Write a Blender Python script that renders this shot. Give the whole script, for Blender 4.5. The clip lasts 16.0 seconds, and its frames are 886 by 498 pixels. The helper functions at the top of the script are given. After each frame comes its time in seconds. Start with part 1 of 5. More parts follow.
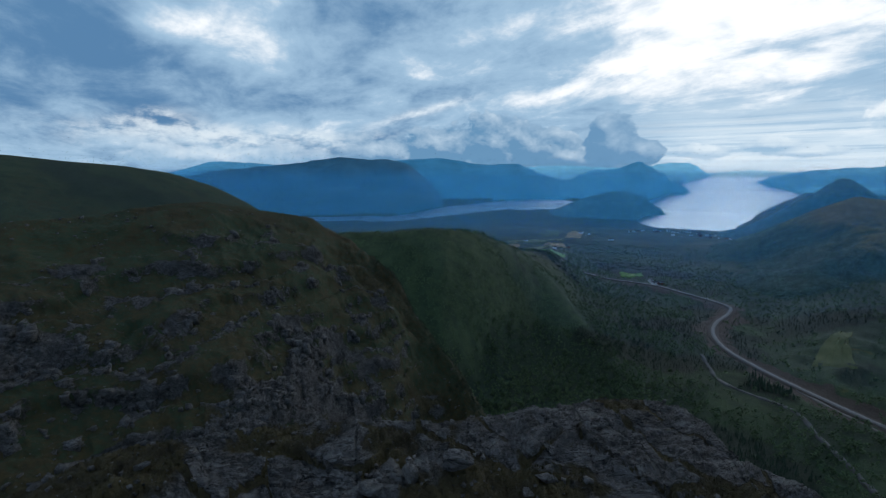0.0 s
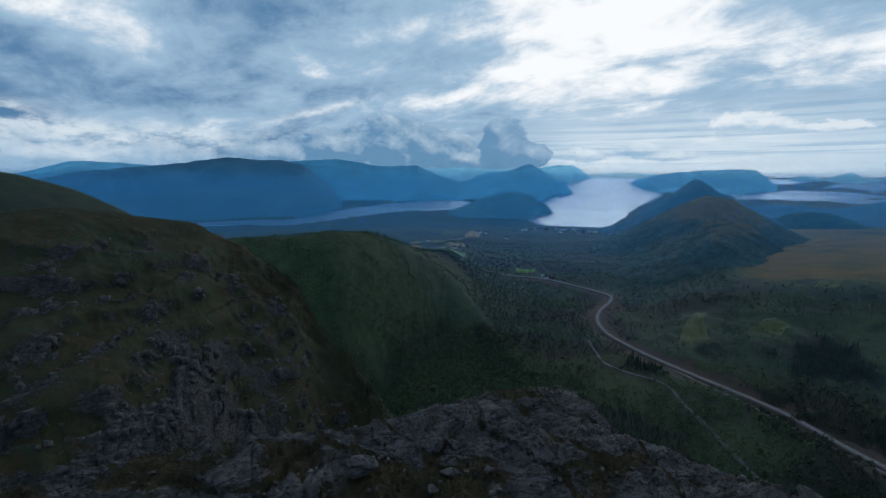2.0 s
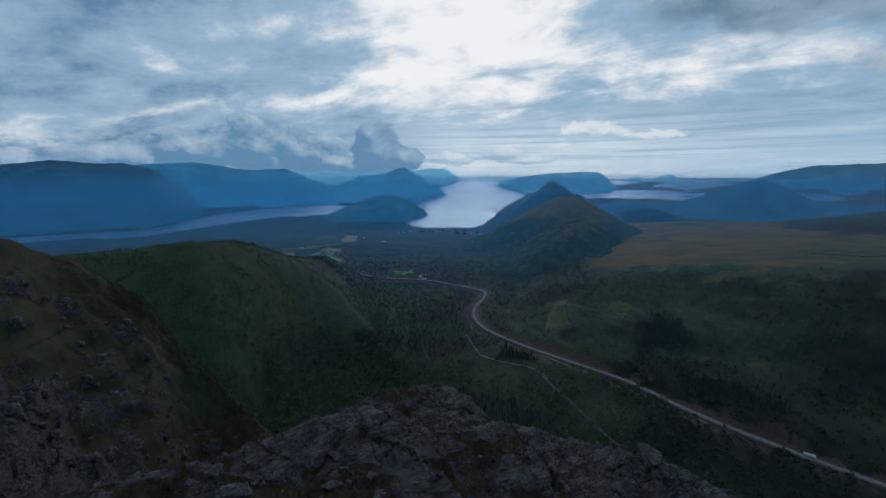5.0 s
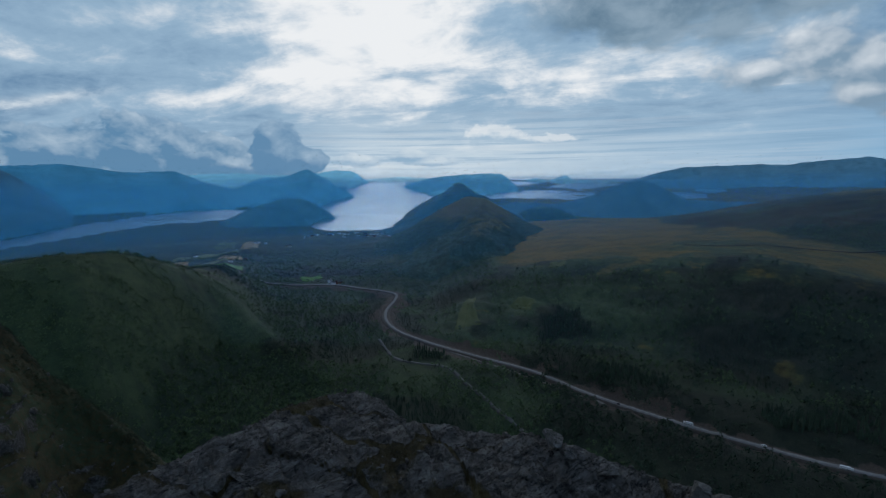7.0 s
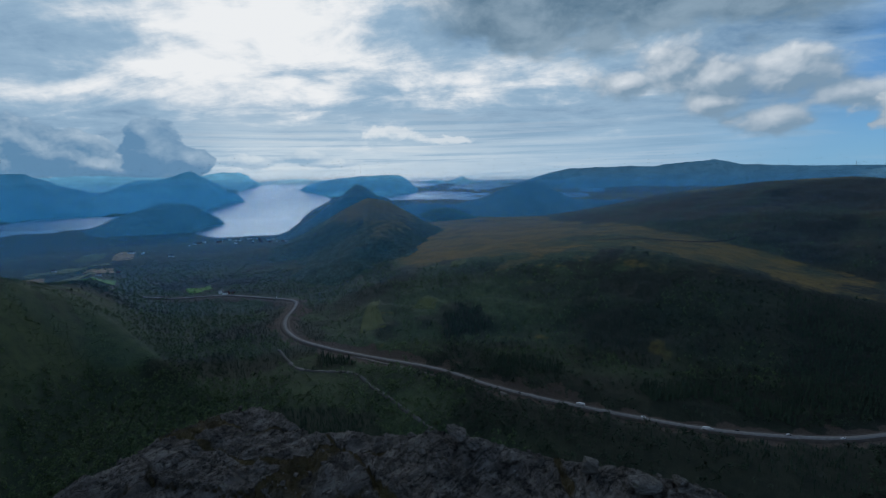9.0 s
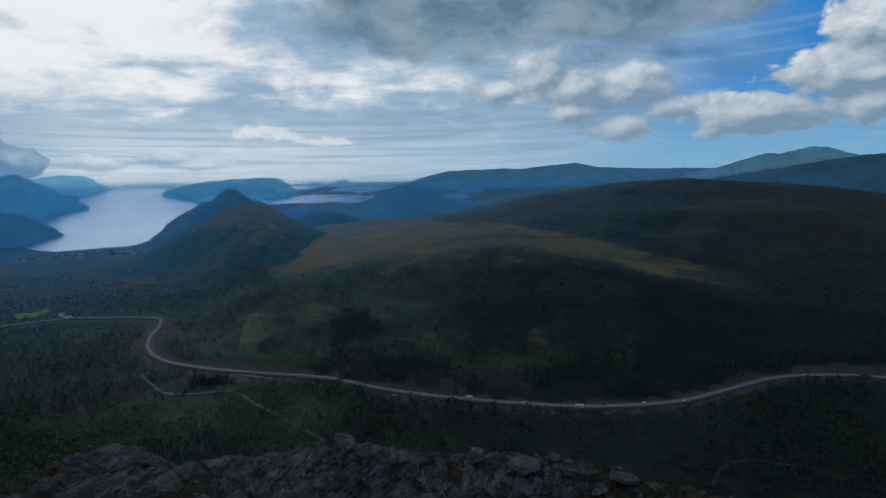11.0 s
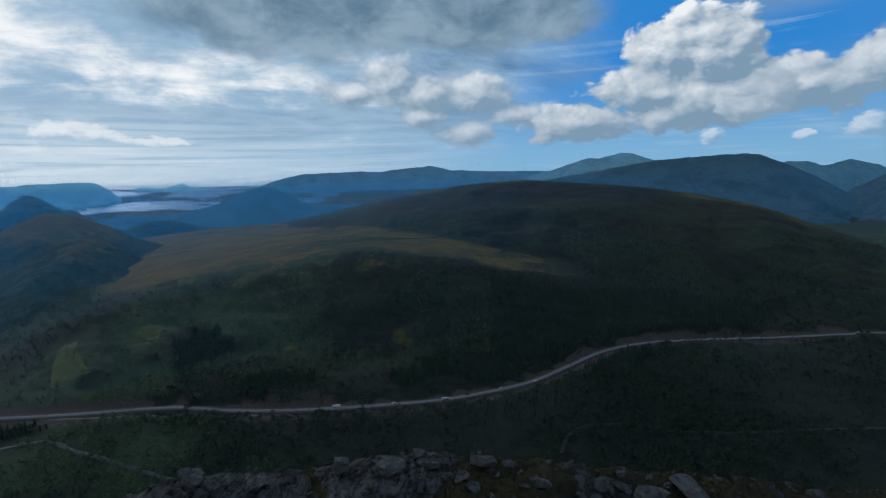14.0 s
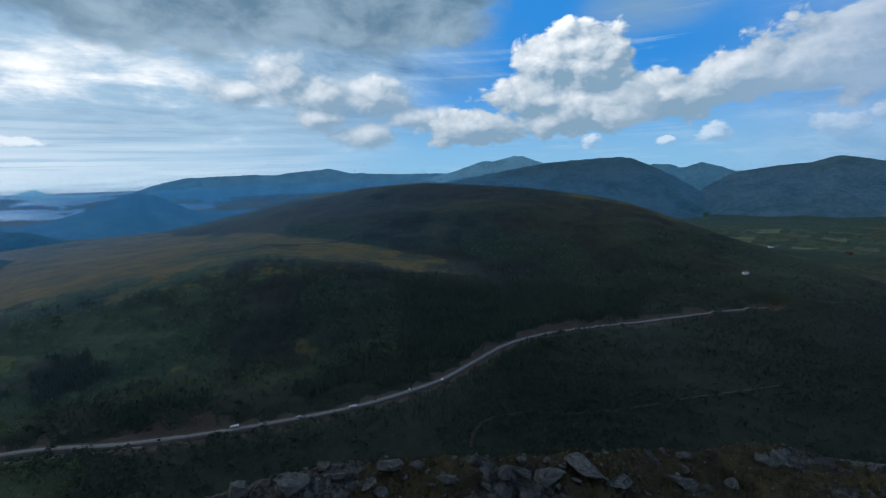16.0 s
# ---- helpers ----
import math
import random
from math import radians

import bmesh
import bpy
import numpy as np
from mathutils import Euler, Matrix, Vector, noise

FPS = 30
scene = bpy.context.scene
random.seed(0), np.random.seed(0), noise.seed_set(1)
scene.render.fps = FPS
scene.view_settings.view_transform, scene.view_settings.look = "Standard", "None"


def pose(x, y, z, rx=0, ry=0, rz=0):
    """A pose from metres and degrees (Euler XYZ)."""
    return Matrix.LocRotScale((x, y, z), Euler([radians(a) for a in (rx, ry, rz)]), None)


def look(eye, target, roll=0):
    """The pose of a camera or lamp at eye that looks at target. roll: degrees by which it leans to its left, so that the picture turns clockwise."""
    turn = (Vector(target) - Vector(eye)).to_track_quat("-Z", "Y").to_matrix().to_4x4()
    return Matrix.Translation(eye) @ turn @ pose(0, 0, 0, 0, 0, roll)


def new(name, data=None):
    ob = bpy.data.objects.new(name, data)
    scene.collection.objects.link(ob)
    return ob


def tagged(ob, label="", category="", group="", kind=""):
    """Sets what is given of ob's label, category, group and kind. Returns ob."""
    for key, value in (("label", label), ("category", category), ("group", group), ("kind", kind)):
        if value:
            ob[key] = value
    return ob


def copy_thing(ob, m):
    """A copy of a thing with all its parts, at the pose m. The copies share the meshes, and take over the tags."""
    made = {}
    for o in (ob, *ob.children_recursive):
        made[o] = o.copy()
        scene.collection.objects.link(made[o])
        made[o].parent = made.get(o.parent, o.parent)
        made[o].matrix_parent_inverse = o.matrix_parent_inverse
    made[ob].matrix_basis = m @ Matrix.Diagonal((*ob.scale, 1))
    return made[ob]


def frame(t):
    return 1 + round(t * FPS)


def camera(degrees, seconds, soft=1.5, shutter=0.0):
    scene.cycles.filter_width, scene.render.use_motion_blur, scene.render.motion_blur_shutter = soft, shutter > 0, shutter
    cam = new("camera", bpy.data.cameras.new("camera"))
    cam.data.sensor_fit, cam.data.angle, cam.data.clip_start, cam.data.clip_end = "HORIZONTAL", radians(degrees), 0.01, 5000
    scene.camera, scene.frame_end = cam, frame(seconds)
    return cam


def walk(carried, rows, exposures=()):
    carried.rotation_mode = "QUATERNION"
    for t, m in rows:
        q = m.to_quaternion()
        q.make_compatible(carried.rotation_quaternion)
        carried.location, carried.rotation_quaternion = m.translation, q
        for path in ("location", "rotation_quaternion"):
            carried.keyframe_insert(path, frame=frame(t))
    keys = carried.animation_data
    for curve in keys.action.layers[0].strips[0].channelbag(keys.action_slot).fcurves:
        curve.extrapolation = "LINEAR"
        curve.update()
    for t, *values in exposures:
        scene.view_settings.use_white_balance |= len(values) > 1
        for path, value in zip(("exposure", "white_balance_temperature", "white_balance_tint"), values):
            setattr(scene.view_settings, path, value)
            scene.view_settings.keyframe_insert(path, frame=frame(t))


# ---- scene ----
cam = camera(86.9, 16.0, soft=1.3)
EYE = 300.0       # metres above the fjord
ARM = 0.75        # the camera swings round on a short arm while it pans
# seconds, yaw, pitch, roll
ROWS = [
    (0.0, 0.0, -9.49, -0.08), (0.5, -2.81, -9.50, -0.15), (1.0, -5.72, -9.46, -0.20),
    (1.5, -9.02, -9.37, -0.24), (2.0, -12.12, -9.27, -0.22), (2.5, -14.79, -9.18, -0.15),
    (3.0, -17.31, -9.10, -0.06), (3.5, -19.95, -9.02, 0.0), (4.0, -22.25, -8.97, 0.05),
    (6.5, -35.65, -8.71, 0.33), (7.0, -38.46, -8.69, 0.42), (7.5, -41.41, -8.67, 0.52),
    (8.0, -44.31, -8.66, 0.59), (8.5, -47.46, -8.66, 0.66), (9.0, -50.58, -8.63, 0.73),
    (11.5, -68.13, -8.52, 1.06), (12.0, -71.22, -8.49, 1.16), (12.5, -73.54, -8.48, 1.19),
    (13.0, -75.43, -8.49, 1.18), (13.5, -78.49, -8.50, 1.24), (14.0, -81.85, -8.53, 1.32),
    (14.5, -85.22, -8.53, 1.42), (15.0, -87.36, -8.52, 1.50), (15.5, -90.09, -8.51, 1.59),
    (16.0, -93.87, -8.52, 1.73),
]


def stand(t, yaw, pitch, roll):
    a = radians(-yaw)
    return t, pose(ARM * math.sin(a), ARM * math.cos(a) - ARM, EYE, 90 + pitch, roll, yaw)


walk(cam, [stand(*row) for row in ROWS], [(0.0, 0.15), (3.5, -0.08), (9.0, -0.15), (12.5, -0.17), (16.0, 0.2)])

# ---- sky and sun ----
SUN_AZ, SUN_EL = 33.0, 24.0


class Sock:
    """A node socket with arithmetic, to write node trees as formulas."""

    def __init__(self, tree, s):
        self.tree, self.s = tree, s

    def op(self, kind, *others):
        n = self.tree.nodes.new("ShaderNodeMath")
        n.operation = kind
        for i, o in enumerate((self, *others)):
            if isinstance(o, Sock):
                self.tree.links.new(o.s, n.inputs[i])
            else:
                n.inputs[i].default_value = o
        return Sock(self.tree, n.outputs[0])

    def __add__(self, o): return self.op("ADD", o)
    def __radd__(self, o): return self.op("ADD", o)
    def __sub__(self, o): return self.op("SUBTRACT", o)
    def __rsub__(self, o): return (self * -1.0) + o
    def __mul__(self, o): return self.op("MULTIPLY", o)
    def __rmul__(self, o): return self.op("MULTIPLY", o)
    def __truediv__(self, o): return self.op("DIVIDE", o)
    def power(self, e): return self.op("POWER", e)
    def clip(self): return self.op("MAXIMUM", 0.0).op("MINIMUM", 1.0)

    def step(self, a, b):
        """0 below a, 1 above b, smooth between (a may be above b)."""
        n = self.tree.nodes.new("ShaderNodeMapRange")
        n.interpolation_type = "SMOOTHSTEP"
        self.tree.links.new(self.s, n.inputs["Value"])
        lo, hi = (a, b) if a < b else (b, a)
        n.inputs["From Min"].default_value, n.inputs["From Max"].default_value = lo, hi
        n.inputs["To Min"].default_value, n.inputs["To Max"].default_value = (0, 1) if a < b else (1, 0)
        return Sock(self.tree, n.outputs["Result"])

    def bump(self, mid, wide):
        """A soft hump of width wide round mid."""
        return ((self - mid) / wide).power(2.0).op("MULTIPLY", -1.0).op("EXPONENT")


def joined(tree, x, y, z):
    n = tree.nodes.new("ShaderNodeCombineXYZ")
    for i, o in enumerate((x, y, z)):
        if isinstance(o, Sock):
            tree.links.new(o.s, n.inputs[i])
        else:
            n.inputs[i].default_value = o
    return n.outputs[0]


def grain(tree, vector, scale, detail=4.0, rough=0.5, warp=0.0):
    n = tree.nodes.new("ShaderNodeTexNoise")
    n.inputs["Scale"].default_value, n.inputs["Detail"].default_value = scale, detail
    n.inputs["Roughness"].default_value, n.inputs["Distortion"].default_value = rough, warp
    if vector is not None:
        tree.links.new(vector, n.inputs["Vector"])
    return Sock(tree, n.outputs["Fac"])


def blend(tree, fac, a, b):
    """Colour a where fac is 0, b where it is 1; colours are tuples or sockets."""
    n = tree.nodes.new("ShaderNodeMix")
    n.data_type = "RGBA"
    for i, o in ((0, fac), (6, a), (7, b)):
        if isinstance(o, Sock):
            tree.links.new(o.s, n.inputs[i])
        elif isinstance(o, tuple):
            n.inputs[i].default_value = (*o, 1.0)
        else:
            n.inputs[i].default_value = o
    return Sock(tree, n.outputs[2])


def lobes(az, el, spots):
    """How deep a direction lies in a heap of rounded masses: (azimuth, elevation, half width, half height)."""
    deep = None
    for a, e, wa, we in spots:
        d = 1.0 - (((az - a) / wa).power(2.0) + ((el - e) / we).power(2.0)).op("SQRT")
        deep = d if deep is None else deep.op("SMOOTH_MAX", d, 0.25)
    return deep


def knobs(tree, az, el, scale=1.0):
    """Cauliflower relief of heap clouds, about 0 on the mean."""
    at = joined(tree, az * (0.115 * scale), el * (0.165 * scale), 4.3)
    n = tree.nodes.new("ShaderNodeTexVoronoi")
    n.feature = "SMOOTH_F1"
    n.inputs["Scale"].default_value, n.inputs["Detail"].default_value = 2.3, 3.5
    n.inputs["Roughness"].default_value, n.inputs["Smoothness"].default_value = 0.55, 0.30
    wob = tree.nodes.new("ShaderNodeTexNoise")
    wob.inputs["Scale"].default_value, wob.inputs["Detail"].default_value = 2.6, 5.0
    tree.links.new(at, wob.inputs["Vector"])
    shift = tree.nodes.new("ShaderNodeVectorMath")
    shift.operation = "MULTIPLY_ADD"
    tree.links.new(wob.outputs["Color"], shift.inputs[0])
    shift.inputs[1].default_value = (0.30, 0.30, 0.0)
    tree.links.new(at, shift.inputs[2])
    tree.links.new(shift.outputs[0], n.inputs["Vector"])
    return 0.95 - Sock(tree, n.outputs["Distance"])


def make_sky():
    world = bpy.data.worlds.new("sky")
    scene.world = world
    world.use_nodes = True
    tree = world.node_tree
    tree.nodes.clear()
    at = tree.nodes.new("ShaderNodeTexCoord")
    sep = tree.nodes.new("ShaderNodeSeparateXYZ")
    tree.links.new(at.outputs["Generated"], sep.inputs[0])
    x, y, z = (Sock(tree, sep.outputs[i]) for i in range(3))
    az = x.op("ARCTAN2", y) * 57.2958
    el = z.op("ARCSINE") * 57.2958
    blue = tree.nodes.new("ShaderNodeTexSky")
    blue.sky_type, blue.sun_disc = "NISHITA", False
    blue.sun_elevation, blue.sun_rotation = radians(SUN_EL), radians(SUN_AZ)
    blue.air_density, blue.dust_density, blue.ozone_density = 1.0, 0.3, 2.0
    scaled = tree.nodes.new("ShaderNodeVectorMath")
    scaled.operation = "MULTIPLY"
    tree.links.new(blue.outputs[0], scaled.inputs[0])
    scaled.inputs[1].default_value = (0.045, 0.075, 0.105)
    clear = Sock(tree, scaled.outputs[0])

    def spot(a, e, wa, we):
        return (((az - a) / wa).power(2.0) + ((el - e) / we).power(2.0)).op("MULTIPLY", -1.0).op("EXPONENT")

    # the high layer lies on a plane overhead, combed along one wind direction
    lift = z.op("MAXIMUM", 0.0) + 0.17
    px, py = x / lift, y / lift
    run, cross = px * 0.49 - py * 0.87, px * 0.87 + py * 0.49
    sheet = joined(tree, run * 0.85, cross, 0.0)
    comb = joined(tree, run * 0.85, cross * 1.3, 3.0)
    ball = joined(tree, az * 0.10, el * 0.17, 1.7)
    big = grain(tree, sheet, 0.55, 5.0, 0.5, 0.25)
    fine = grain(tree, comb, 1.7, 10.0, 0.60, 0.35)
    curd = grain(tree, ball, 1.6, 10.0, 0.58, 0.25)
    small = grain(tree, ball, 5.0, 7.0, 0.6, 0.1)
    glow = spot(31.0, 18.0, 17.0, 11.0)
    wide = ((az - 38.0) / 34.0).power(2.0).op("MULTIPLY", -1.0).op("EXPONENT")
    gaps = spot(-21.5, 13.8, 7.5, 3.6) * 0.62 + spot(-15.0, 11.5, 6.0, 1.8) * 0.30 + spot(-29.0, 14.0, 4.0, 1.6) * 0.35 + spot(4.0, 12.5, 11.0, 3.0) * 0.22 + spot(17.0, 9.0, 12.0, 3.0) * 0.25 + spot(58.0, 11.0, 11.0, 2.6) * 0.38
    grey = spot(-6.0, 15.0, 7.0, 3.6) * 0.20 + spot(-38.0, 11.0, 13.0, 4.0) * 0.26 + spot(-8.0, 8.5, 13.0, 2.6) * 0.20 + spot(13.0, 13.0, 7.0, 2.2) * 0.16 + spot(52.0, 6.8, 14.0, 1.8) * 0.16
    lit = (glow * 0.56 + wide * 0.22 + gaps * 0.70 - grey - spot(-28.0, 11.0, 22.0, 9.0) * 0.12 + 0.23 + (big - 0.5) * 0.8 + (fine - 0.5) * 1.7 + (curd - 0.5) * 1.1)
    veil = blend(tree, lit.step(-0.32, 0.54), (0.088, 0.205, 0.375), (0.325, 0.485, 0.650))
    veil = blend(tree, lit.step(0.42, 1.0), veil, (0.93, 0.955, 0.98))
    # a thin bright streak over the fjord's head
    streak = (el - 7.0 - (az + 2.0) * 0.28 + (curd - 0.5) * 1.6).bump(0.0, 0.42) * az.bump(-2.0, 6.0)
    veil = blend(tree, (streak * 1.3 * fine.step(0.35, 0.6)).clip(), veil, (0.72, 0.80, 0.87))
    # low over the sea the sky is a pale haze, ruled by thin bands
    bands = grain(tree, joined(tree, az * 0.014, el * 0.60 - az * 0.004, 9.0), 2.2, 6.0, 0.6, 0.4)
    pale = blend(tree, wide, (0.22, 0.43, 0.65), (0.60, 0.72, 0.82))
    pale = blend(tree, bands.step(0.50, 0.62) * 0.60, pale, (0.27, 0.45, 0.63))
    pale = blend(tree, bands.step(0.47, 0.36) * 0.50 * wide, pale, (0.80, 0.86, 0.90))
    veil = blend(tree, (el + (curd - 0.5) * 5.0).step(9.0, 2.5) * az.step(14.0, 30.0) * 0.85, veil, pale)
    # clear blue opens inland, first low down, then higher
    inner = (az + (curd - 0.5) * 16.0 - el.op("MINIMUM", 14.0) * 0.9).step(72.0, 92.0) * (1.0 - (az - 180.0).step(-20.0, 0.0))
    open_sky = blend(tree, el.step(0.5, 13.0), (0.21, 0.45, 0.71), (0.022, 0.235, 0.660))
    open_sky = blend(tree, 0.12, open_sky, clear)
    film = (bands * 0.5 + fine * 0.5).step(0.50, 0.64) * 0.38
    open_sky = blend(tree, film, open_sky, (0.36, 0.52, 0.68))
    out = blend(tree, inner, veil, open_sky)
    # bright gap under the dark layer, inland
    slot = (el + az * 0.03 + (curd - 0.5) * 5.5).bump(3.1, 1.25) * az.step(-2.0, -13.0) * az.step(-44.0, -30.0)
    out = blend(tree, (slot * (fine * 0.6 + small * 0.6).step(0.46, 0.70) * 0.85).clip(), out, (0.70, 0.78, 0.84))

    def heap(spots, near, light, amount, ragged, soft, low, high, gain, scale=1.0, dim=None, base=0.20):
        """Heap clouds: lit on the side of light, darker in their depth."""
        d1 = lobes(az, el, spots) + 0.17 + knobs(tree, az, el, scale) * ragged + (small - 0.5) * ragged * 0.35 + (curd - 0.5) * ragged * 0.6
        a2, e2 = az + light[0], el + light[1]
        d2 = lobes(a2, e2, spots) + 0.17 + knobs(tree, a2, e2, scale) * ragged + (curd - 0.5) * ragged * 0.6 + (small - 0.5) * ragged * 0.35
        form = (d1 - d2) * gain + base
        if dim:
            form = form * dim(az, el)
        tint = blend(tree, form.clip(), low, high)
        return blend(tree, (d1.step(0.0, soft) * amount * near).clip(), out, tint)

    # dark heap clouds over the fjord's head, lit from behind
    front = az.step(-16.0, -6.0)
    out = heap(((-8.0, 2.0, 7.0, 2.2), (0.0, 2.8, 5.5, 2.4), (6.2, 3.3, 4.6, 3.6), (11.0, 2.6, 4.5, 2.6), (15.0, 1.6, 4.0, 1.7)), front, (0.5, 0.9), 0.97, 0.60, 0.20, (0.120, 0.265, 0.440), (0.64, 0.76, 0.86), 0.70, 1.25, None, 0.03)
    out = heap(((19.4, 3.0, 3.3, 3.1), (22.6, 2.1, 2.2, 1.8), (18.6, 5.0, 1.7, 1.6)), front, (0.5, 0.8), 0.97, 0.50, 0.20, (0.125, 0.270, 0.450), (0.56, 0.70, 0.82), 0.60, 1.35, None, 0.02)
    # a pale row of the same low over the sea and inland
    out = heap(((-28.0, 1.4, 7.0, 1.4), (-19.0, 1.6, 6.0, 1.5), (28.5, 2.0, 3.5, 0.8), (34.0, 2.6, 3.0, 0.8), (37.0, 1.9, 4.0, 0.6)), 1.0, (0.5, 0.6), 0.65, 0.55, 0.35, (0.27, 0.44, 0.62), (0.70, 0.79, 0.86), 0.9, 1.5, None, 0.15)
    # a small white heap over the sea
    out = heap(((45.6, 4.9, 4.2, 1.0), (43.6, 5.2, 2.2, 1.2), (48.5, 4.5, 3.4, 0.7), (52.0, 4.4, 2.6, 0.5)), 1.0, (-0.4, 0.8), 0.62, 0.85, 0.40, (0.42, 0.57, 0.71), (0.86, 0.90, 0.93), 1.2, 1.5)
    # the cloud roof overhead
    edge = el - 12.9 + (curd - 0.5) * 9.0 + knobs(tree, az, el, 0.55) * 2.6 - ((az - 75.0) / 26.0).power(4.0) * 2.2
    roof = edge.step(-0.6, 2.6) * az.step(44.0, 56.0) * (az + (curd - 0.5) * 10.0).step(104.0, 97.0)
    tint = blend(tree, (curd * 0.9 + big * 0.3 + (fine - 0.5) * 0.35).step(0.42, 0.80), (0.108, 0.198, 0.292), (0.270, 0.385, 0.495))
    out = blend(tree, roof * 0.96, out, tint)
    # a grey film beside it, before the blue
    film = spot(117.0, 17.0, 6.5, 2.6) * 0.9 + spot(97.0, 11.5, 5.0, 2.0) * 0.35
    out = blend(tree, ((film + (curd - 0.5) * 0.7) * film.step(0.05, 0.4)).clip() * 0.8, out, (0.22, 0.34, 0.46))
    # the heap under the roof, the great cumulus and the bank that trails from it
    side = lambda a, e: (e * 0.075 + 0.30) * (1.0 - (a - 118.0).step(0.0, 12.0) * 0.30)
    out = heap(((75.5, 11.0, 4.6, 3.0), (71.0, 10.0, 4.5, 1.8), (80.5, 9.6, 5.0, 3.0), (86.0, 9.6, 6.0, 3.0), (80.0, 7.4, 4.0, 1.6), (85.0, 5.2, 4.0, 1.7), (91.0, 7.2, 5.0, 2.0)), 0.92, (-0.9, 0.9), 1.0, 0.62, 0.60, (0.225, 0.340, 0.460), (0.82, 0.87, 0.92), 0.85, 0.8, side, 0.18)
    out = heap(((107.0, 12.6, 4.2, 4.0), (111.0, 11.8, 4.6, 4.2), (105.0, 8.6, 6.5, 3.0), (98.0, 6.0, 6.5, 2.3), (110.0, 7.0, 8.0, 3.2), (118.5, 8.2, 6.0, 2.6), (126.0, 9.2, 7.0, 2.6), (134.0, 10.2, 8.0, 3.9), (145.0, 11.5, 11.0, 5.0)), 1.0, (-0.9, 0.9), 1.0, 0.62, 0.22, (0.205, 0.325, 0.450), (0.86, 0.90, 0.94), 0.95, 0.9, side, 0.19)
    # a darker knob before it, and torn puffs below
    out = heap(((116.2, 7.6, 2.2, 2.4), (114.0, 6.2, 2.6, 1.5)), 1.0, (-0.6, 0.6), 0.85, 0.5, 0.3, (0.25, 0.36, 0.475), (0.60, 0.68, 0.76), 0.9, 1.4)
    out = heap(((123.4, 3.9, 1.9, 1.0), (111.2, 3.7, 1.6, 0.8), (118.8, 3.5, 0.9, 0.5), (133.5, 3.9, 2.4, 1.3), (137.0, 5.0, 1.5, 1.1)), 1.0, (-0.5, 0.6), 0.62, 0.85, 0.50, (0.24, 0.39, 0.55), (0.70, 0.78, 0.86), 0.9, 1.6)
    out = blend(tree, el.step(22.0, 40.0), out, blend(tree, big.step(0.3, 0.7), (0.09, 0.145, 0.235), (0.19, 0.27, 0.385)))
    # unseen sky behind the lookout, set brighter to light the slopes facing it
    rear = (y * -0.85 - x * 0.5).step(-0.05, 0.55) * (1.0 - el.step(40.0, 75.0) * 0.6)
    out = blend(tree, rear, out, blend(tree, (fine * 0.5 + curd * 0.5).step(0.35, 0.65), (0.165, 0.28, 0.475), (0.345, 0.465, 0.655)))
    # below the horizon, haze
    out = blend(tree, el.step(0.2, -1.5), out, (0.20, 0.34, 0.50))
    bg = tree.nodes.new("ShaderNodeBackground")
    bg.inputs["Strength"].default_value = 1.0
    tree.links.new(out.s, bg.inputs["Color"])
    end = tree.nodes.new("ShaderNodeOutputWorld")
    tree.links.new(bg.outputs[0], end.inputs["Surface"])
    world.cycles.sampling_method = "MANUAL"
    world.cycles.sample_map_resolution = 1024


make_sky()
sun_data = bpy.data.lights.new("sun", "SUN")
sun_data.energy, sun_data.angle, sun_data.color = 0.5, radians(35), (1.0, 0.97, 0.93)
sun = new("sun", sun_data)
_a, _e = radians(SUN_AZ), radians(SUN_EL)
sun.matrix_world = look((900 * math.sin(_a), 900 * math.cos(_a), EYE + 500), (900 * math.sin(_a) - math.sin(_a) * math.cos(_e), 900 * math.cos(_a) - math.cos(_a) * math.cos(_e), EYE + 500 - math.sin(_e)))

# ---- materials ----
def surface(name, rough=0.9):
    m = bpy.data.materials.new(name)
    m.use_nodes = True
    tree = m.node_tree
    b = tree.nodes["Principled BSDF"]
    b.inputs["Roughness"].default_value = rough
    b.inputs["Specular IOR Level"].default_value = 0.25
    at = tree.nodes.new("ShaderNodeTexCoord").outputs["Object"]
    return m, tree, b, at


def relief(tree, b, height, strength, distance):
    n = tree.nodes.new("ShaderNodeBump")
    n.inputs["Strength"].default_value, n.inputs["Distance"].default_value = strength, distance
    tree.links.new(height.s, n.inputs["Height"])
    tree.links.new(n.outputs[0], b.inputs["Normal"])


def cracks(tree, at, scale, stretch=(1, 1, 1)):
    n = tree.nodes.new("ShaderNodeVectorMath")
    n.operation = "MULTIPLY"
    tree.links.new(at, n.inputs[0])
    n.inputs[1].default_value = stretch
    v = tree.nodes.new("ShaderNodeTexVoronoi")
    v.feature = "DISTANCE_TO_EDGE"
    v.inputs["Scale"].default_value = scale
    tree.links.new(n.outputs[0], v.inputs["Vector"])
    return Sock(tree, v.outputs["Distance"])


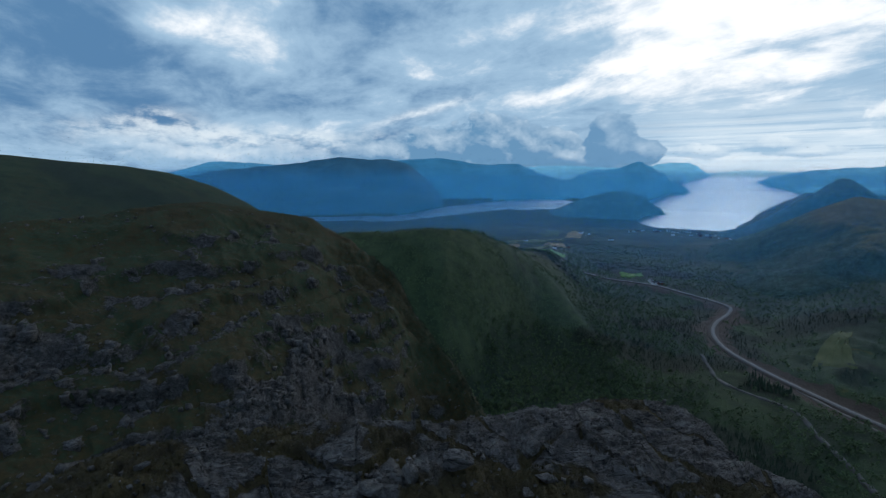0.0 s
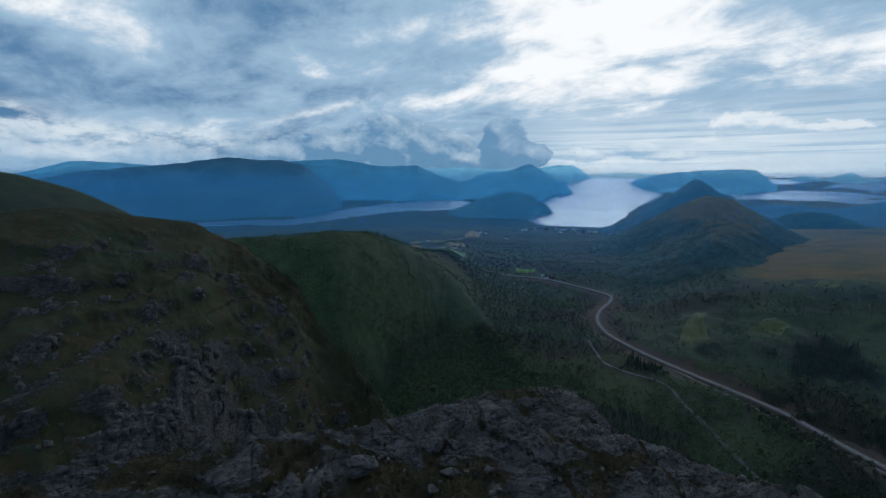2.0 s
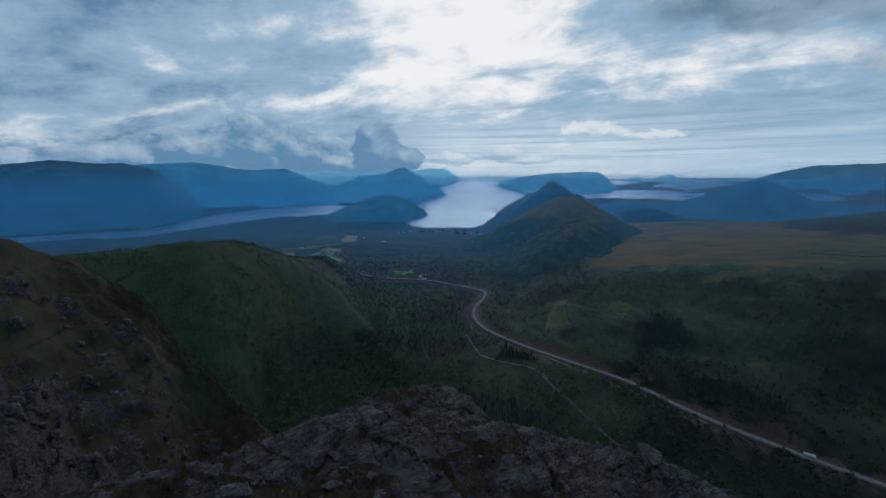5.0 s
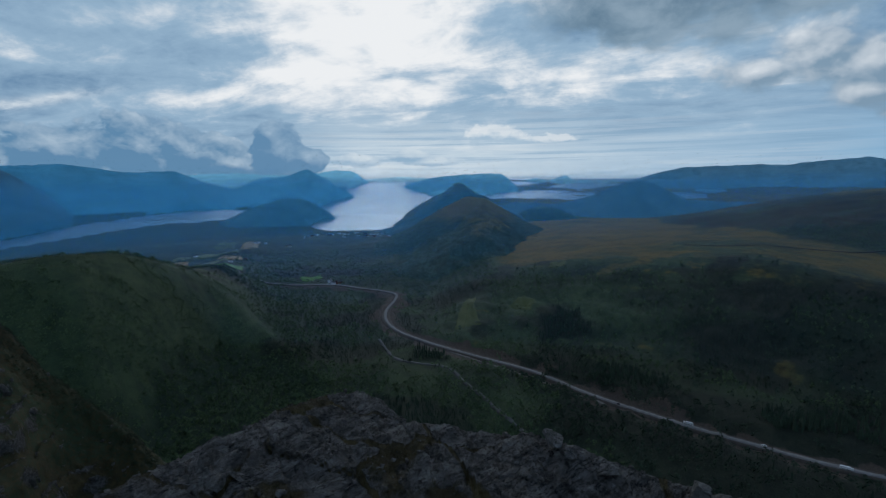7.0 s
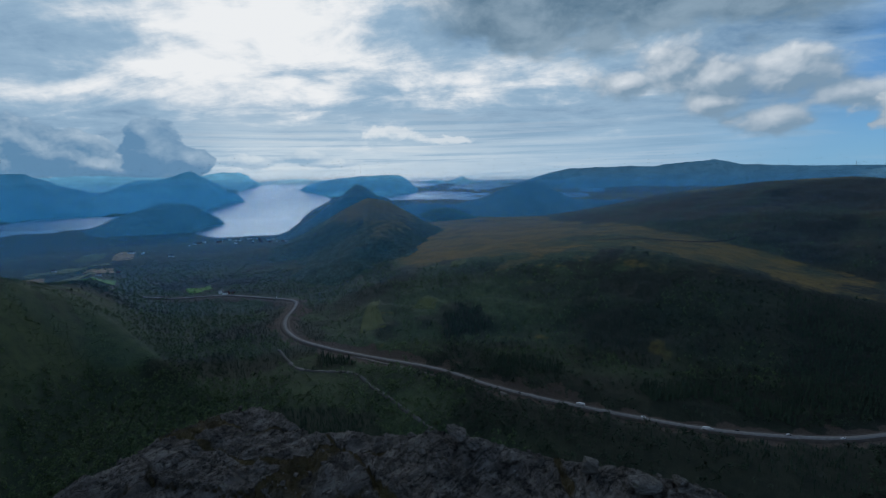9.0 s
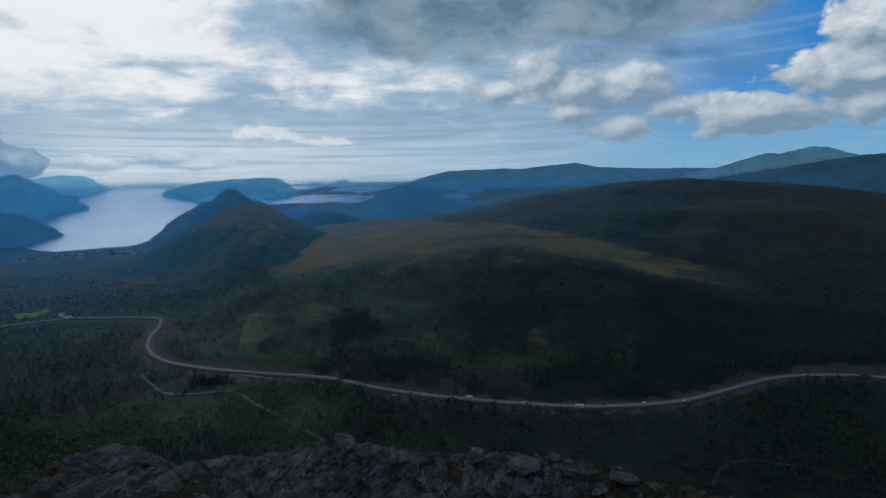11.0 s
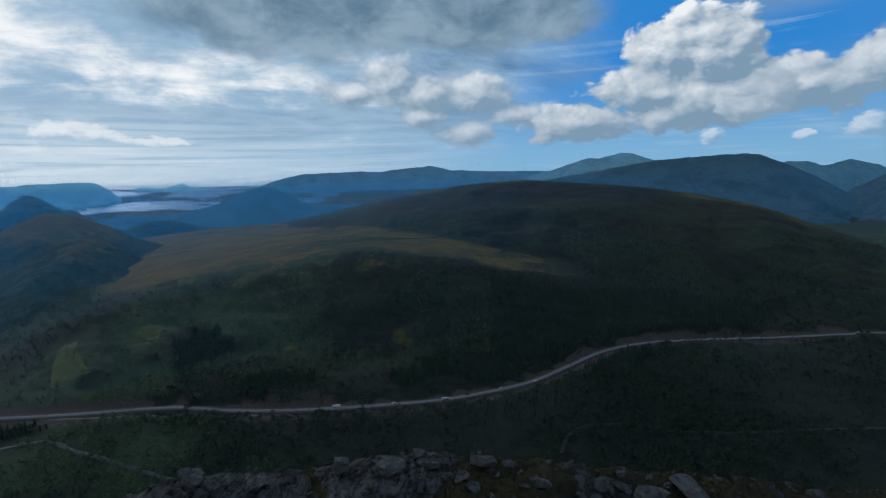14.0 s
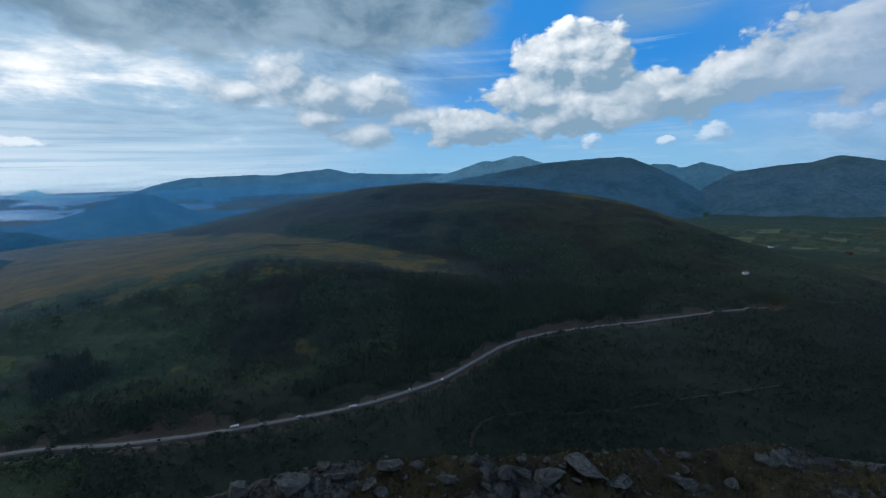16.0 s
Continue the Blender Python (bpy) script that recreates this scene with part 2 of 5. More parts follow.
def stone_colour(tree, at):
    """Grey gneiss with bands, lichen specks and dark seams; also gives its relief."""
    broad = grain(tree, at, 0.12, 5, 0.6)
    mid = grain(tree, at, 1.1, 6, 0.65, 0.6)
    fleck = grain(tree, at, 7.0, 5, 0.7)
    seam = cracks(tree, at, 0.55, (1.0, 0.45, 1.6))
    joint = cracks(tree, at, 0.16, (0.6, 1.0, 1.4))
    col = blend(tree, mid.step(0.3, 0.7), (0.055, 0.052, 0.049), (0.165, 0.158, 0.148))
    col = blend(tree, fleck.step(0.58, 0.72) * 0.55, col, (0.32, 0.31, 0.295))
    col = blend(tree, broad.step(0.55, 0.72) * 0.4, col, (0.045, 0.042, 0.040))
    layer = tree.nodes.new("ShaderNodeVectorMath")
    layer.operation = "MULTIPLY"
    tree.links.new(at, layer.inputs[0])
    layer.inputs[1].default_value = (0.35, 1.5, 2.6)
    bed = grain(tree, layer.outputs[0], 1.3, 6, 0.65, 0.8)
    slit = (bed - 0.5).op("ABSOLUTE").step(0.035, 0.0)
    col = blend(tree, bed.step(0.52, 0.66) * 0.5, col, (0.030, 0.028, 0.026))
    dark = (seam.step(0.05, 0.0) * 0.45 + slit * 0.7).clip()
    col = blend(tree, dark, col, (0.016, 0.016, 0.017))
    height = bed * 0.5 - slit * 0.5 + mid * 0.6 + fleck * 0.3 + seam.step(0.0, 0.08) * 0.35 + joint.step(0.0, 0.06) * 0.4
    return col, height


def make_ground():
    m, tree, b, at = surface("hillside", 0.92)
    cover = tree.nodes.new("ShaderNodeAttribute")
    cover.attribute_name = "cover"
    sep = tree.nodes.new("ShaderNodeSeparateColor")
    tree.links.new(cover.outputs["Color"], sep.inputs[0])
    rock, wood, bog = (Sock(tree, sep.outputs[i]) for i in range(3))
    soil = Sock(tree, cover.outputs["Alpha"])
    arid = tree.nodes.new("ShaderNodeAttribute")
    arid.attribute_name = "dry"
    arid = Sock(tree, arid.outputs["Fac"])
    stone, stone_h = stone_colour(tree, at)
    n0 = grain(tree, at, 0.012, 5, 0.6)
    n1 = grain(tree, at, 0.07, 6, 0.65)
    n2 = grain(tree, at, 0.6, 6, 0.7)
    n3 = grain(tree, at, 4.0, 5, 0.7)
    grass = blend(tree, n1.step(0.3, 0.7), (0.022, 0.046, 0.023), (0.060, 0.094, 0.040))
    heath = blend(tree, n2.step(0.35, 0.65), (0.024, 0.018, 0.008), (0.062, 0.047, 0.017))
    green = blend(tree, (n1 * 0.5 + n2 * 0.6 + n0 * 0.3 + arid * 0.34).step(0.74, 0.98), grass, heath)
    green = blend(tree, n3.step(0.45, 0.75) * 0.4, green, (0.055, 0.052, 0.022))
    floor_wood = blend(tree, n2.step(0.3, 0.7), (0.014, 0.028, 0.017), (0.034, 0.056, 0.030))
    marsh = blend(tree, n1.step(0.3, 0.7), (0.095, 0.066, 0.015), (0.185, 0.122, 0.027))
    marsh = blend(tree, (n0 * 0.7 + n1 * 0.4).step(0.50, 0.68) * 0.8, marsh, (0.045, 0.058, 0.022))
    marsh = blend(tree, n2.step(0.55, 0.7) * 0.4, marsh, (0.050, 0.038, 0.014))
    earth = blend(tree, n2.step(0.3, 0.7), (0.040, 0.030, 0.024), (0.095, 0.072, 0.058))
    col = blend(tree, (wood + (n1 - 0.5) * 0.6).step(0.3, 0.6), green, floor_wood)
    lush_lit = tree.nodes.new("ShaderNodeAttribute")
    lush_lit.attribute_name = "lush_lit"
    # near-black tone: dark heath and spruce floor, plus cloud shade painted into the colour
    moor_shade = blend(tree, (n1 * 0.6 + n2 * 0.5).step(0.40, 0.72), (0.007, 0.010, 0.008), (0.022, 0.027, 0.018))
    col = blend(tree, (1.0 - Sock(tree, lush_lit.outputs["Fac"])) * 0.88, col, moor_shade)
    col = blend(tree, (bog + (n1 - 0.5) * 0.5).step(0.35, 0.6), col, marsh)
    patch = (rock + (n2 - 0.5) * 0.7 + (n1 - 0.5) * 0.5).step(0.42, 0.58)
    col = blend(tree, patch, col, stone)
    col = blend(tree, (soil + (n2 - 0.5) * 0.4).step(0.4, 0.6), col, earth)
    tree.links.new(col.s, b.inputs["Base Color"])
    relief(tree, b, stone_h * patch + (n3 * 0.5 + n2) * (1.0 - patch) * 0.9, 0.95, 0.5)
    return m


def make_stone(name="grey_stone", pale=0.5):
    m, tree, b, at = surface(name, 0.88)
    col, height = stone_colour(tree, at)
    info = tree.nodes.new("ShaderNodeObjectInfo")
    col = blend(tree, Sock(tree, info.outputs["Random"]) * pale, col, (0.12, 0.115, 0.105))
    moss = grain(tree, at, 1.7, 5, 0.65).step(0.60, 0.72)
    col = blend(tree, moss * 0.6, col, (0.045, 0.050, 0.018))
    tree.links.new(col.s, b.inputs["Base Color"])
    relief(tree, b, height, 0.8, 0.2)
    return m


def make_mountain(name, low, high, haze_glow=(0.0, 0.0, 0.0), line=None):
    """Far slopes under forest and bare tops; the backdrop ones glow, with the haze before them painted on in blue."""
    m, tree, b, at = surface(name, 0.95)
    n0 = grain(tree, at, 0.006, 6, 0.62, 0.4)
    n1 = grain(tree, at, 0.035, 6, 0.65)
    n2 = grain(tree, at, 0.11, 5, 0.75)
    col = blend(tree, (n0 * 0.6 + n1 * 0.5 + n2 * 0.45).step(0.62, 0.98), low, high)
    if line:
        # above the tree line, grass and heath; below it, wood with glades
        sep = tree.nodes.new("ShaderNodeSeparateXYZ")
        tree.links.new(at, sep.inputs[0])
        above = (Sock(tree, sep.outputs[2]) + (n0 - 0.5) * 130.0 + (n1 - 0.5) * 70.0).step(line - 25.0, line + 25.0)
        wood = blend(tree, (n1 * 0.6 + n2 * 0.5).step(0.4, 0.7), low, tuple(2.2 * c for c in low))
        col = blend(tree, above, wood, blend(tree, (n1 * 0.5 + n2 * 0.5).step(0.35, 0.65), tuple(0.55 * c for c in high), high))
    tree.links.new(col.s, b.inputs["Base Color"])
    relief(tree, b, n1 + n0 * 2.0 + n2 * 0.4, 0.9, 16.0)
    if max(haze_glow) > 0:
        # the haze's blue is painted onto the slope as emission
        glow = blend(tree, (n0 * 0.7 + n1 * 0.5).step(0.35, 0.8), tuple(0.72 * c for c in haze_glow), tuple(1.12 * c for c in haze_glow))
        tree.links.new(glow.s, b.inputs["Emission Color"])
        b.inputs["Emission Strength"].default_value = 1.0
    return m


def make_water():
    m, tree, b, at = surface("fjord_water", 0.16)
    b.inputs["Base Color"].default_value = (0.012, 0.045, 0.075, 1)
    b.inputs["Specular IOR Level"].default_value = 0.0
    wind = grain(tree, at, 0.004, 4, 0.6, 0.8)
    sheen = tree.nodes.new("ShaderNodeBsdfGlossy")
    sheen.inputs["Color"].default_value = (0.66, 0.82, 0.98, 1)
    tree.links.new((wind * 0.22 + 0.22).s, sheen.inputs["Roughness"])
    ripple = tree.nodes.new("ShaderNodeBump")
    ripple.inputs["Strength"].default_value, ripple.inputs["Distance"].default_value = 0.25, 1.5
    tree.links.new(grain(tree, at, 0.12, 4, 0.6).s, ripple.inputs["Height"])
    tree.links.new(ripple.outputs[0], sheen.inputs["Normal"])
    mix = tree.nodes.new("ShaderNodeMixShader")
    mix.inputs[0].default_value = 0.52
    tree.links.new(b.outputs[0], mix.inputs[1])
    tree.links.new(sheen.outputs[0], mix.inputs[2])
    end = tree.nodes["Material Output"]
    tree.links.new(mix.outputs[0], end.inputs["Surface"])
    return m


def make_plain(name, a, c, scale, rough=0.85, metal=0.0):
    m, tree, b, at = surface(name, rough)
    b.inputs["Metallic"].default_value = metal
    col = blend(tree, grain(tree, at, scale, 5, 0.65).step(0.3, 0.7), a, c)
    col = blend(tree, grain(tree, at, scale * 9, 3, 0.6).step(0.5, 0.8) * 0.35, col, a)
    tree.links.new(col.s, b.inputs["Base Color"])
    return m


def make_leaves(name, dark, light):
    m, tree, b, at = surface(name, 0.8)
    geo = tree.nodes.new("ShaderNodeNewGeometry")
    isle = Sock(tree, geo.outputs["Random Per Island"])
    patch = grain(tree, at, 0.02, 4, 0.6).step(0.3, 0.7)
    col = blend(tree, (isle * 0.6 + patch * 0.5).clip(), dark, light)
    tree.links.new(col.s, b.inputs["Base Color"])
    return m


M_GROUND = make_ground()
M_STONE = make_stone()
M_CRAG = make_stone("dark_gneiss", 0.0)
M_WATER = make_water()
WOODED, BARE = (0.014, 0.026, 0.028), (0.045, 0.055, 0.050)
M_HILL = make_mountain("wooded_mountainside", (0.024, 0.048, 0.034), (0.170, 0.140, 0.055), line=150.0)
M_BIRCH = make_leaves("birch_leaves", (0.036, 0.070, 0.034), (0.092, 0.142, 0.060))
M_SPRUCE = make_leaves("spruce_needles", (0.012, 0.026, 0.016), (0.028, 0.052, 0.030))

# ---- the lie of the land, round the lookout: azimuth in degrees, distance in metres ----
def lattice(ix, iy, seed):
    h = (ix.astype(np.int64) * 374761393 + iy.astype(np.int64) * 668265263 + seed * 974711) & 0xFFFFFFFF
    h = ((h ^ (h >> 13)) * 1274126177) & 0xFFFFFFFF
    return ((h ^ (h >> 16)) & 0xFFFF) / 65535.0


def wave(x, y, seed=0):
    """Smooth noise between -1 and 1."""
    ix, iy = np.floor(x), np.floor(y)
    fx, fy = x - ix, y - iy
    u, v = fx * fx * fx * (fx * (fx * 6 - 15) + 10), fy * fy * fy * (fy * (fy * 6 - 15) + 10)
    a, b = lattice(ix, iy, seed), lattice(ix + 1, iy, seed)
    c, d = lattice(ix, iy + 1, seed), lattice(ix + 1, iy + 1, seed)
    return ((a + (b - a) * u) * (1 - v) + (c + (d - c) * u) * v) * 2 - 1


def rough(x, y, size, octaves=5, gain=0.5, seed=0, ridged=False):
    """Many-scaled noise with features of that size in metres."""
    total, amp, norm = 0.0, 1.0, 0.0
    for k in range(octaves):
        n = wave(x / size + 17.3 * k, y / size - 9.1 * k, seed + k)
        total = total + amp * ((1 - 2 * np.abs(n)) if ridged else n)
        norm, amp, size = norm + amp, amp * gain, size * 0.47
    return total / norm


def ease(a, b, v):
    t = np.clip((v - a) / (b - a), 0, 1)
    return t * t * (3 - 2 * t)


def along(az, pairs, soft=0.6):
    """Smooth curve through (azimuth, value) pairs."""
    p = np.array(pairs, float)
    w = np.linspace(-soft, soft, 5)
    return sum(np.interp(az + d, p[:, 0], p[:, 1]) for d in w) / len(w)


def sea(r):
    """The water's level; the sheet is drawn up gently with distance, so that the fjord's far end stays in view."""
    return 275.0 * (np.maximum(r - 2600.0, 0) / 2250.0) ** 1.15


def rise(r, z):
    return np.degrees(np.arctan2(z - EYE, r))


def slope_up(az, el, r):
    return EYE + r * np.tan(np.radians(el))


# crests: (azimuth, elevation) as seen from the lookout
CREST_LEFT = [(-75, 1.0), (-55, 1.8), (-42.9, 1.45), (-38.3, 0.88), (-34.3, 0.55), (-30, -0.17), (-25.8, -1.7), (-22.2, -3.8), (-17, -8), (-10, -16), (0, -32)]
CREST_CRAG = [(-80, -7), (-60, -5), (-43.6, -4.6), (-36.2, -4.3), (-30.8, -3.5), (-26, -3.4), (-21.7, -4.3), (-15.8, -5.4), (-13.3, -7.2), (-9.5, -9.8), (-5.9, -12.8), (-3.1, -18.3), (2.7, -25.6), (5, -29.3), (12, -40)]
FAR_CRAG = [(-80, 230), (-43, 250), (-26, 265), (-13, 270), (-5, 240), (3, 200), (12, 165)]
CREST_GREEN = [(-40, -9), (-20, -8), (-13.3, -7.5), (-5.8, -7.4), (-1.7, -7), (3.2, -7.3), (6.7, -8.6), (11.6, -11.2), (15.1, -14.8), (18, -18.5), (22, -23.5), (28, -30)]
FAR_GREEN = [(-40, 600), (0, 640), (7, 720), (12, 790), (16, 740), (22, 570), (28, 450)]
CREST_BLUFF = [(30, -17), (36, -14.2), (42.2, -12.6), (48, -11), (54.1, -9.6), (60.6, -9.2), (67.5, -8.7), (73.1, -8.4), (81.4, -9.5), (88.2, -11), (95, -11.7), (105, -12.6), (118, -13.6), (135, -14)]
FAR_BLUFF = [(30, 800), (42, 980), (54, 1080), (73, 1020), (88, 980), (105, 1000), (135, 1050)]
CREST_BROAD = [(44, -7), (52, -5.7), (60.9, -4.9), (67.7, -3.77), (73, -2.6), (78, -1.65), (84.8, -0.72), (91.8, -0.3), (95.4, -0.65), (99, -0.9), (103.7, -1.3), (110, -2.2), (114.6, -3.1), (117, -3.8), (120.5, -5.2), (125.3, -6.9), (130.7, -8.4), (138, -10.5)]
FAR_BROAD = [(44, 2200), (70, 2300), (92, 2150), (110, 1800), (125, 1500), (138, 1300)]
EDGE = [(-80, -27), (-46, -28), (-38, -27.2), (-30, -28.1), (-16, -29.3), (0, -29.4), (9, -28.6), (17, -26.7), (24, -25.1), (28.5, -24.7), (31.5, -26.4), (35, -29), (43, -30.1), (51, -30), (54, -30.6), (60, -31.7), (76, -31.5), (92, -32), (105, -31.2), (114, -29.4), (124, -28), (131, -25.7), (139, -24.8), (160, -24)]
FAR_EDGE = [(-80, 24), (-40, 22), (0, 20), (15, 22), (28, 25), (36, 20), (50, 18.5), (75, 17.5), (100, 18), (115, 21), (130, 27), (160, 30)]


def plates(x, y, size, seed):
    """Broken plates: the gap to the next plate, this plate's own height, and its slant at the place."""
    u, v = x / size, y / size
    iu, iv = np.floor(u), np.floor(v)
    d1, d2 = np.full(u.shape, 9.0), np.full(u.shape, 9.0)
    tall, lean = np.zeros(u.shape), np.zeros(u.shape)
    for a in (-1, 0, 1):
        for b in (-1, 0, 1):
            cu, cv = iu + a, iv + b
            dx, dy = u - cu - lattice(cu, cv, seed), v - cv - lattice(cu, cv, seed + 1)
            d = np.hypot(dx, dy)
            first = d < d1
            d2 = np.where(first, d1, np.minimum(d2, d))
            h, s1, s2 = lattice(cu, cv, seed + 2) * 2 - 1, lattice(cu, cv, seed + 3) * 2 - 1, lattice(cu, cv, seed + 4) * 2 - 1
            tall, lean = np.where(first, h, tall), np.where(first, dx * s1 + dy * s2, lean)
            d1 = np.where(first, d, d1)
    return d2 - d1, tall, lean


def smooth_max(a, b, k):
    h = np.clip(0.5 + 0.5 * (a - b) / k, 0, 1)
    return b + (a - b) * h + k * h * (1 - h)


def fjord(az, r):
    """Above 0 on land, below 0 on water (degrees of azimuth or so from the shore)."""
    e = rise(r, sea(r))
    x, y = r * np.sin(np.radians(az)), r * np.cos(np.radians(az))
    jig = rough(x, y, 260, 4, 0.55, 31) * 0.9
    left = np.interp(e, [-7, -6.1, -5.5, -4.9, -4.25, -3.7, -3.2, -2.6, -2.0, -1.3, -0.3], [30, 24.2, 22.6, 23.8, 25.4, 24.4, 23.8, 25.4, 26.4, 27.1, 29.6])
    right = np.interp(e, [-7, -6.15, -5.6, -5.0, -4.3, -3.2, -2.3, -1.7, -1.2, -0.3], [28, 31.8, 32.0, 33.2, 33.6, 35.6, 37.2, 35.6, 33.6, 36.5])
    south = (e + 6.22) * 8
    main = np.minimum(np.minimum(az - left, right - az), south) + jig * 0.35
    top = np.interp(az, [-40, -15, -6.5, 1.1, 10, 16, 19], [-5.3, -5.4, -5.5, -4.25, -3.3, -3.4, -3.6])
    low = np.interp(az, [-40, -13, -6.5, -0.3, 4, 8, 13.3, 16, 19], [-5.9, -5.8, -6.1, -5.55, -5.05, -4.7, -4.5, -3.6, -3.4])
    arm = np.minimum(top - e, e - low) * 6 + jig * 0.5
    water = np.maximum(main, arm)
    nick = jig * 0.6 + rough(x, y, 90, 2, 0.6, 33) * 0.45
    for a, c, wa, wc in ((49.8, -2.1, 5.6, 0.40), (47.3, -0.78, 2.0, 0.20), (54.6, -1.15, 2.8, 0.24), (56.6, -0.95, 2.5, 0.20), (58.4, -0.42, 3.4, 0.20), (65.2, -2.15, 2.2, 0.28), (68.1, -1.57, 1.0, 0.14), (64.6, -0.95, 1.4, 0.09), (121.8, -5.0, 1.3, 0.12)):
        pond = 1 - np.hypot((az - a) / wa, (e - c) / wc) + nick
        water = np.maximum(water, pond)
    return -water


# ---- road line: azimuth and distance along the valley ----
ROAD = [(129, 1008), (122, 900), (117, 835), (111, 778), (105.3, 731), (101, 680), (96.9, 612), (92.5, 557), (85, 516), (77.8, 501), (66.8, 506), (57, 538), (50, 588), (43, 631), (38.5, 668), (35.5, 702), (32.6, 750), (31.2, 812), (31.3, 880), (32.4, 955), (32.3, 1005), (30.2, 1046), (27.5, 1090), (25.3, 1130), (22.5, 1150), (19.7, 1172), (14, 1290), (10.5, 1450), (7.3, 1640)]


def round_line(points, steps=14):
    """A smooth line through places given by azimuth and distance, as x, y rows."""
    p = np.array([(r * math.sin(radians(a)), r * math.cos(radians(a))) for a, r in points])
    p = np.vstack([2 * p[0] - p[1], p, 2 * p[-1] - p[-2]])
    out = []
    for k in range(1, len(p) - 2):
        for s in np.arange(steps) / steps:
            a, b, c, d = p[k - 1:k + 3]
            out.append(0.5 * (2 * b + (c - a) * s + (2 * a - 5 * b + 4 * c - d) * s * s + (3 * b - a - 3 * c + d) * s ** 3))
    return np.array(out + [p[-2]])


ROAD_XY = round_line(ROAD)


def off_road(x, y):
    """Distance from the road's middle."""
    d = np.full(np.shape(x), 1e9)
    for px, py in ROAD_XY[::6]:
        d = np.minimum(d, np.hypot(x - px, y - py))
    return d


def planted(az, r, x, y):
    """Dark spruce plantations: 1 inside, 0 outside."""
    jag = rough(x, y, 45, 4, 0.55, 73)
    inside = np.zeros(np.shape(r))
    for a0, a1, r0, r1 in ((87.5, 107.0, 590, 945), (75.0, 90.0, 535, 615), (33.5, 40.0, 600, 662), (50.5, 56.5, 700, 830), (57.0, 66.0, 560, 640), (101.0, 118.0, 800, 1000)):
        a, b = (az + jag * 2.4 - a0) / 1.4, (a1 - az - jag * 2.4) / 1.4
        c, d = (r + jag * 45 - r0) / 25, (r1 - r - jag * 45) / 25
        inside = np.maximum(inside, np.clip(np.minimum(np.minimum(a, b), np.minimum(c, d)), 0, 1))
    return inside


def land(az, r):
    """Height of the ground sheet and what covers it: rock, wood, bog, dry heath, green growth with cloud shade
    painted in.
    """
    az, r = np.broadcast_arrays(np.asarray(az, float), np.asarray(r, float))
    close = r < 430
    out = [np.zeros(r.shape) for k in range(8)]
    for pick, is_close in ((close, True), (~close, False)):
        if np.any(pick):
            for whole, piece in zip(out, lie(az[pick], r[pick], is_close)):
                whole[pick] = piece
    return out


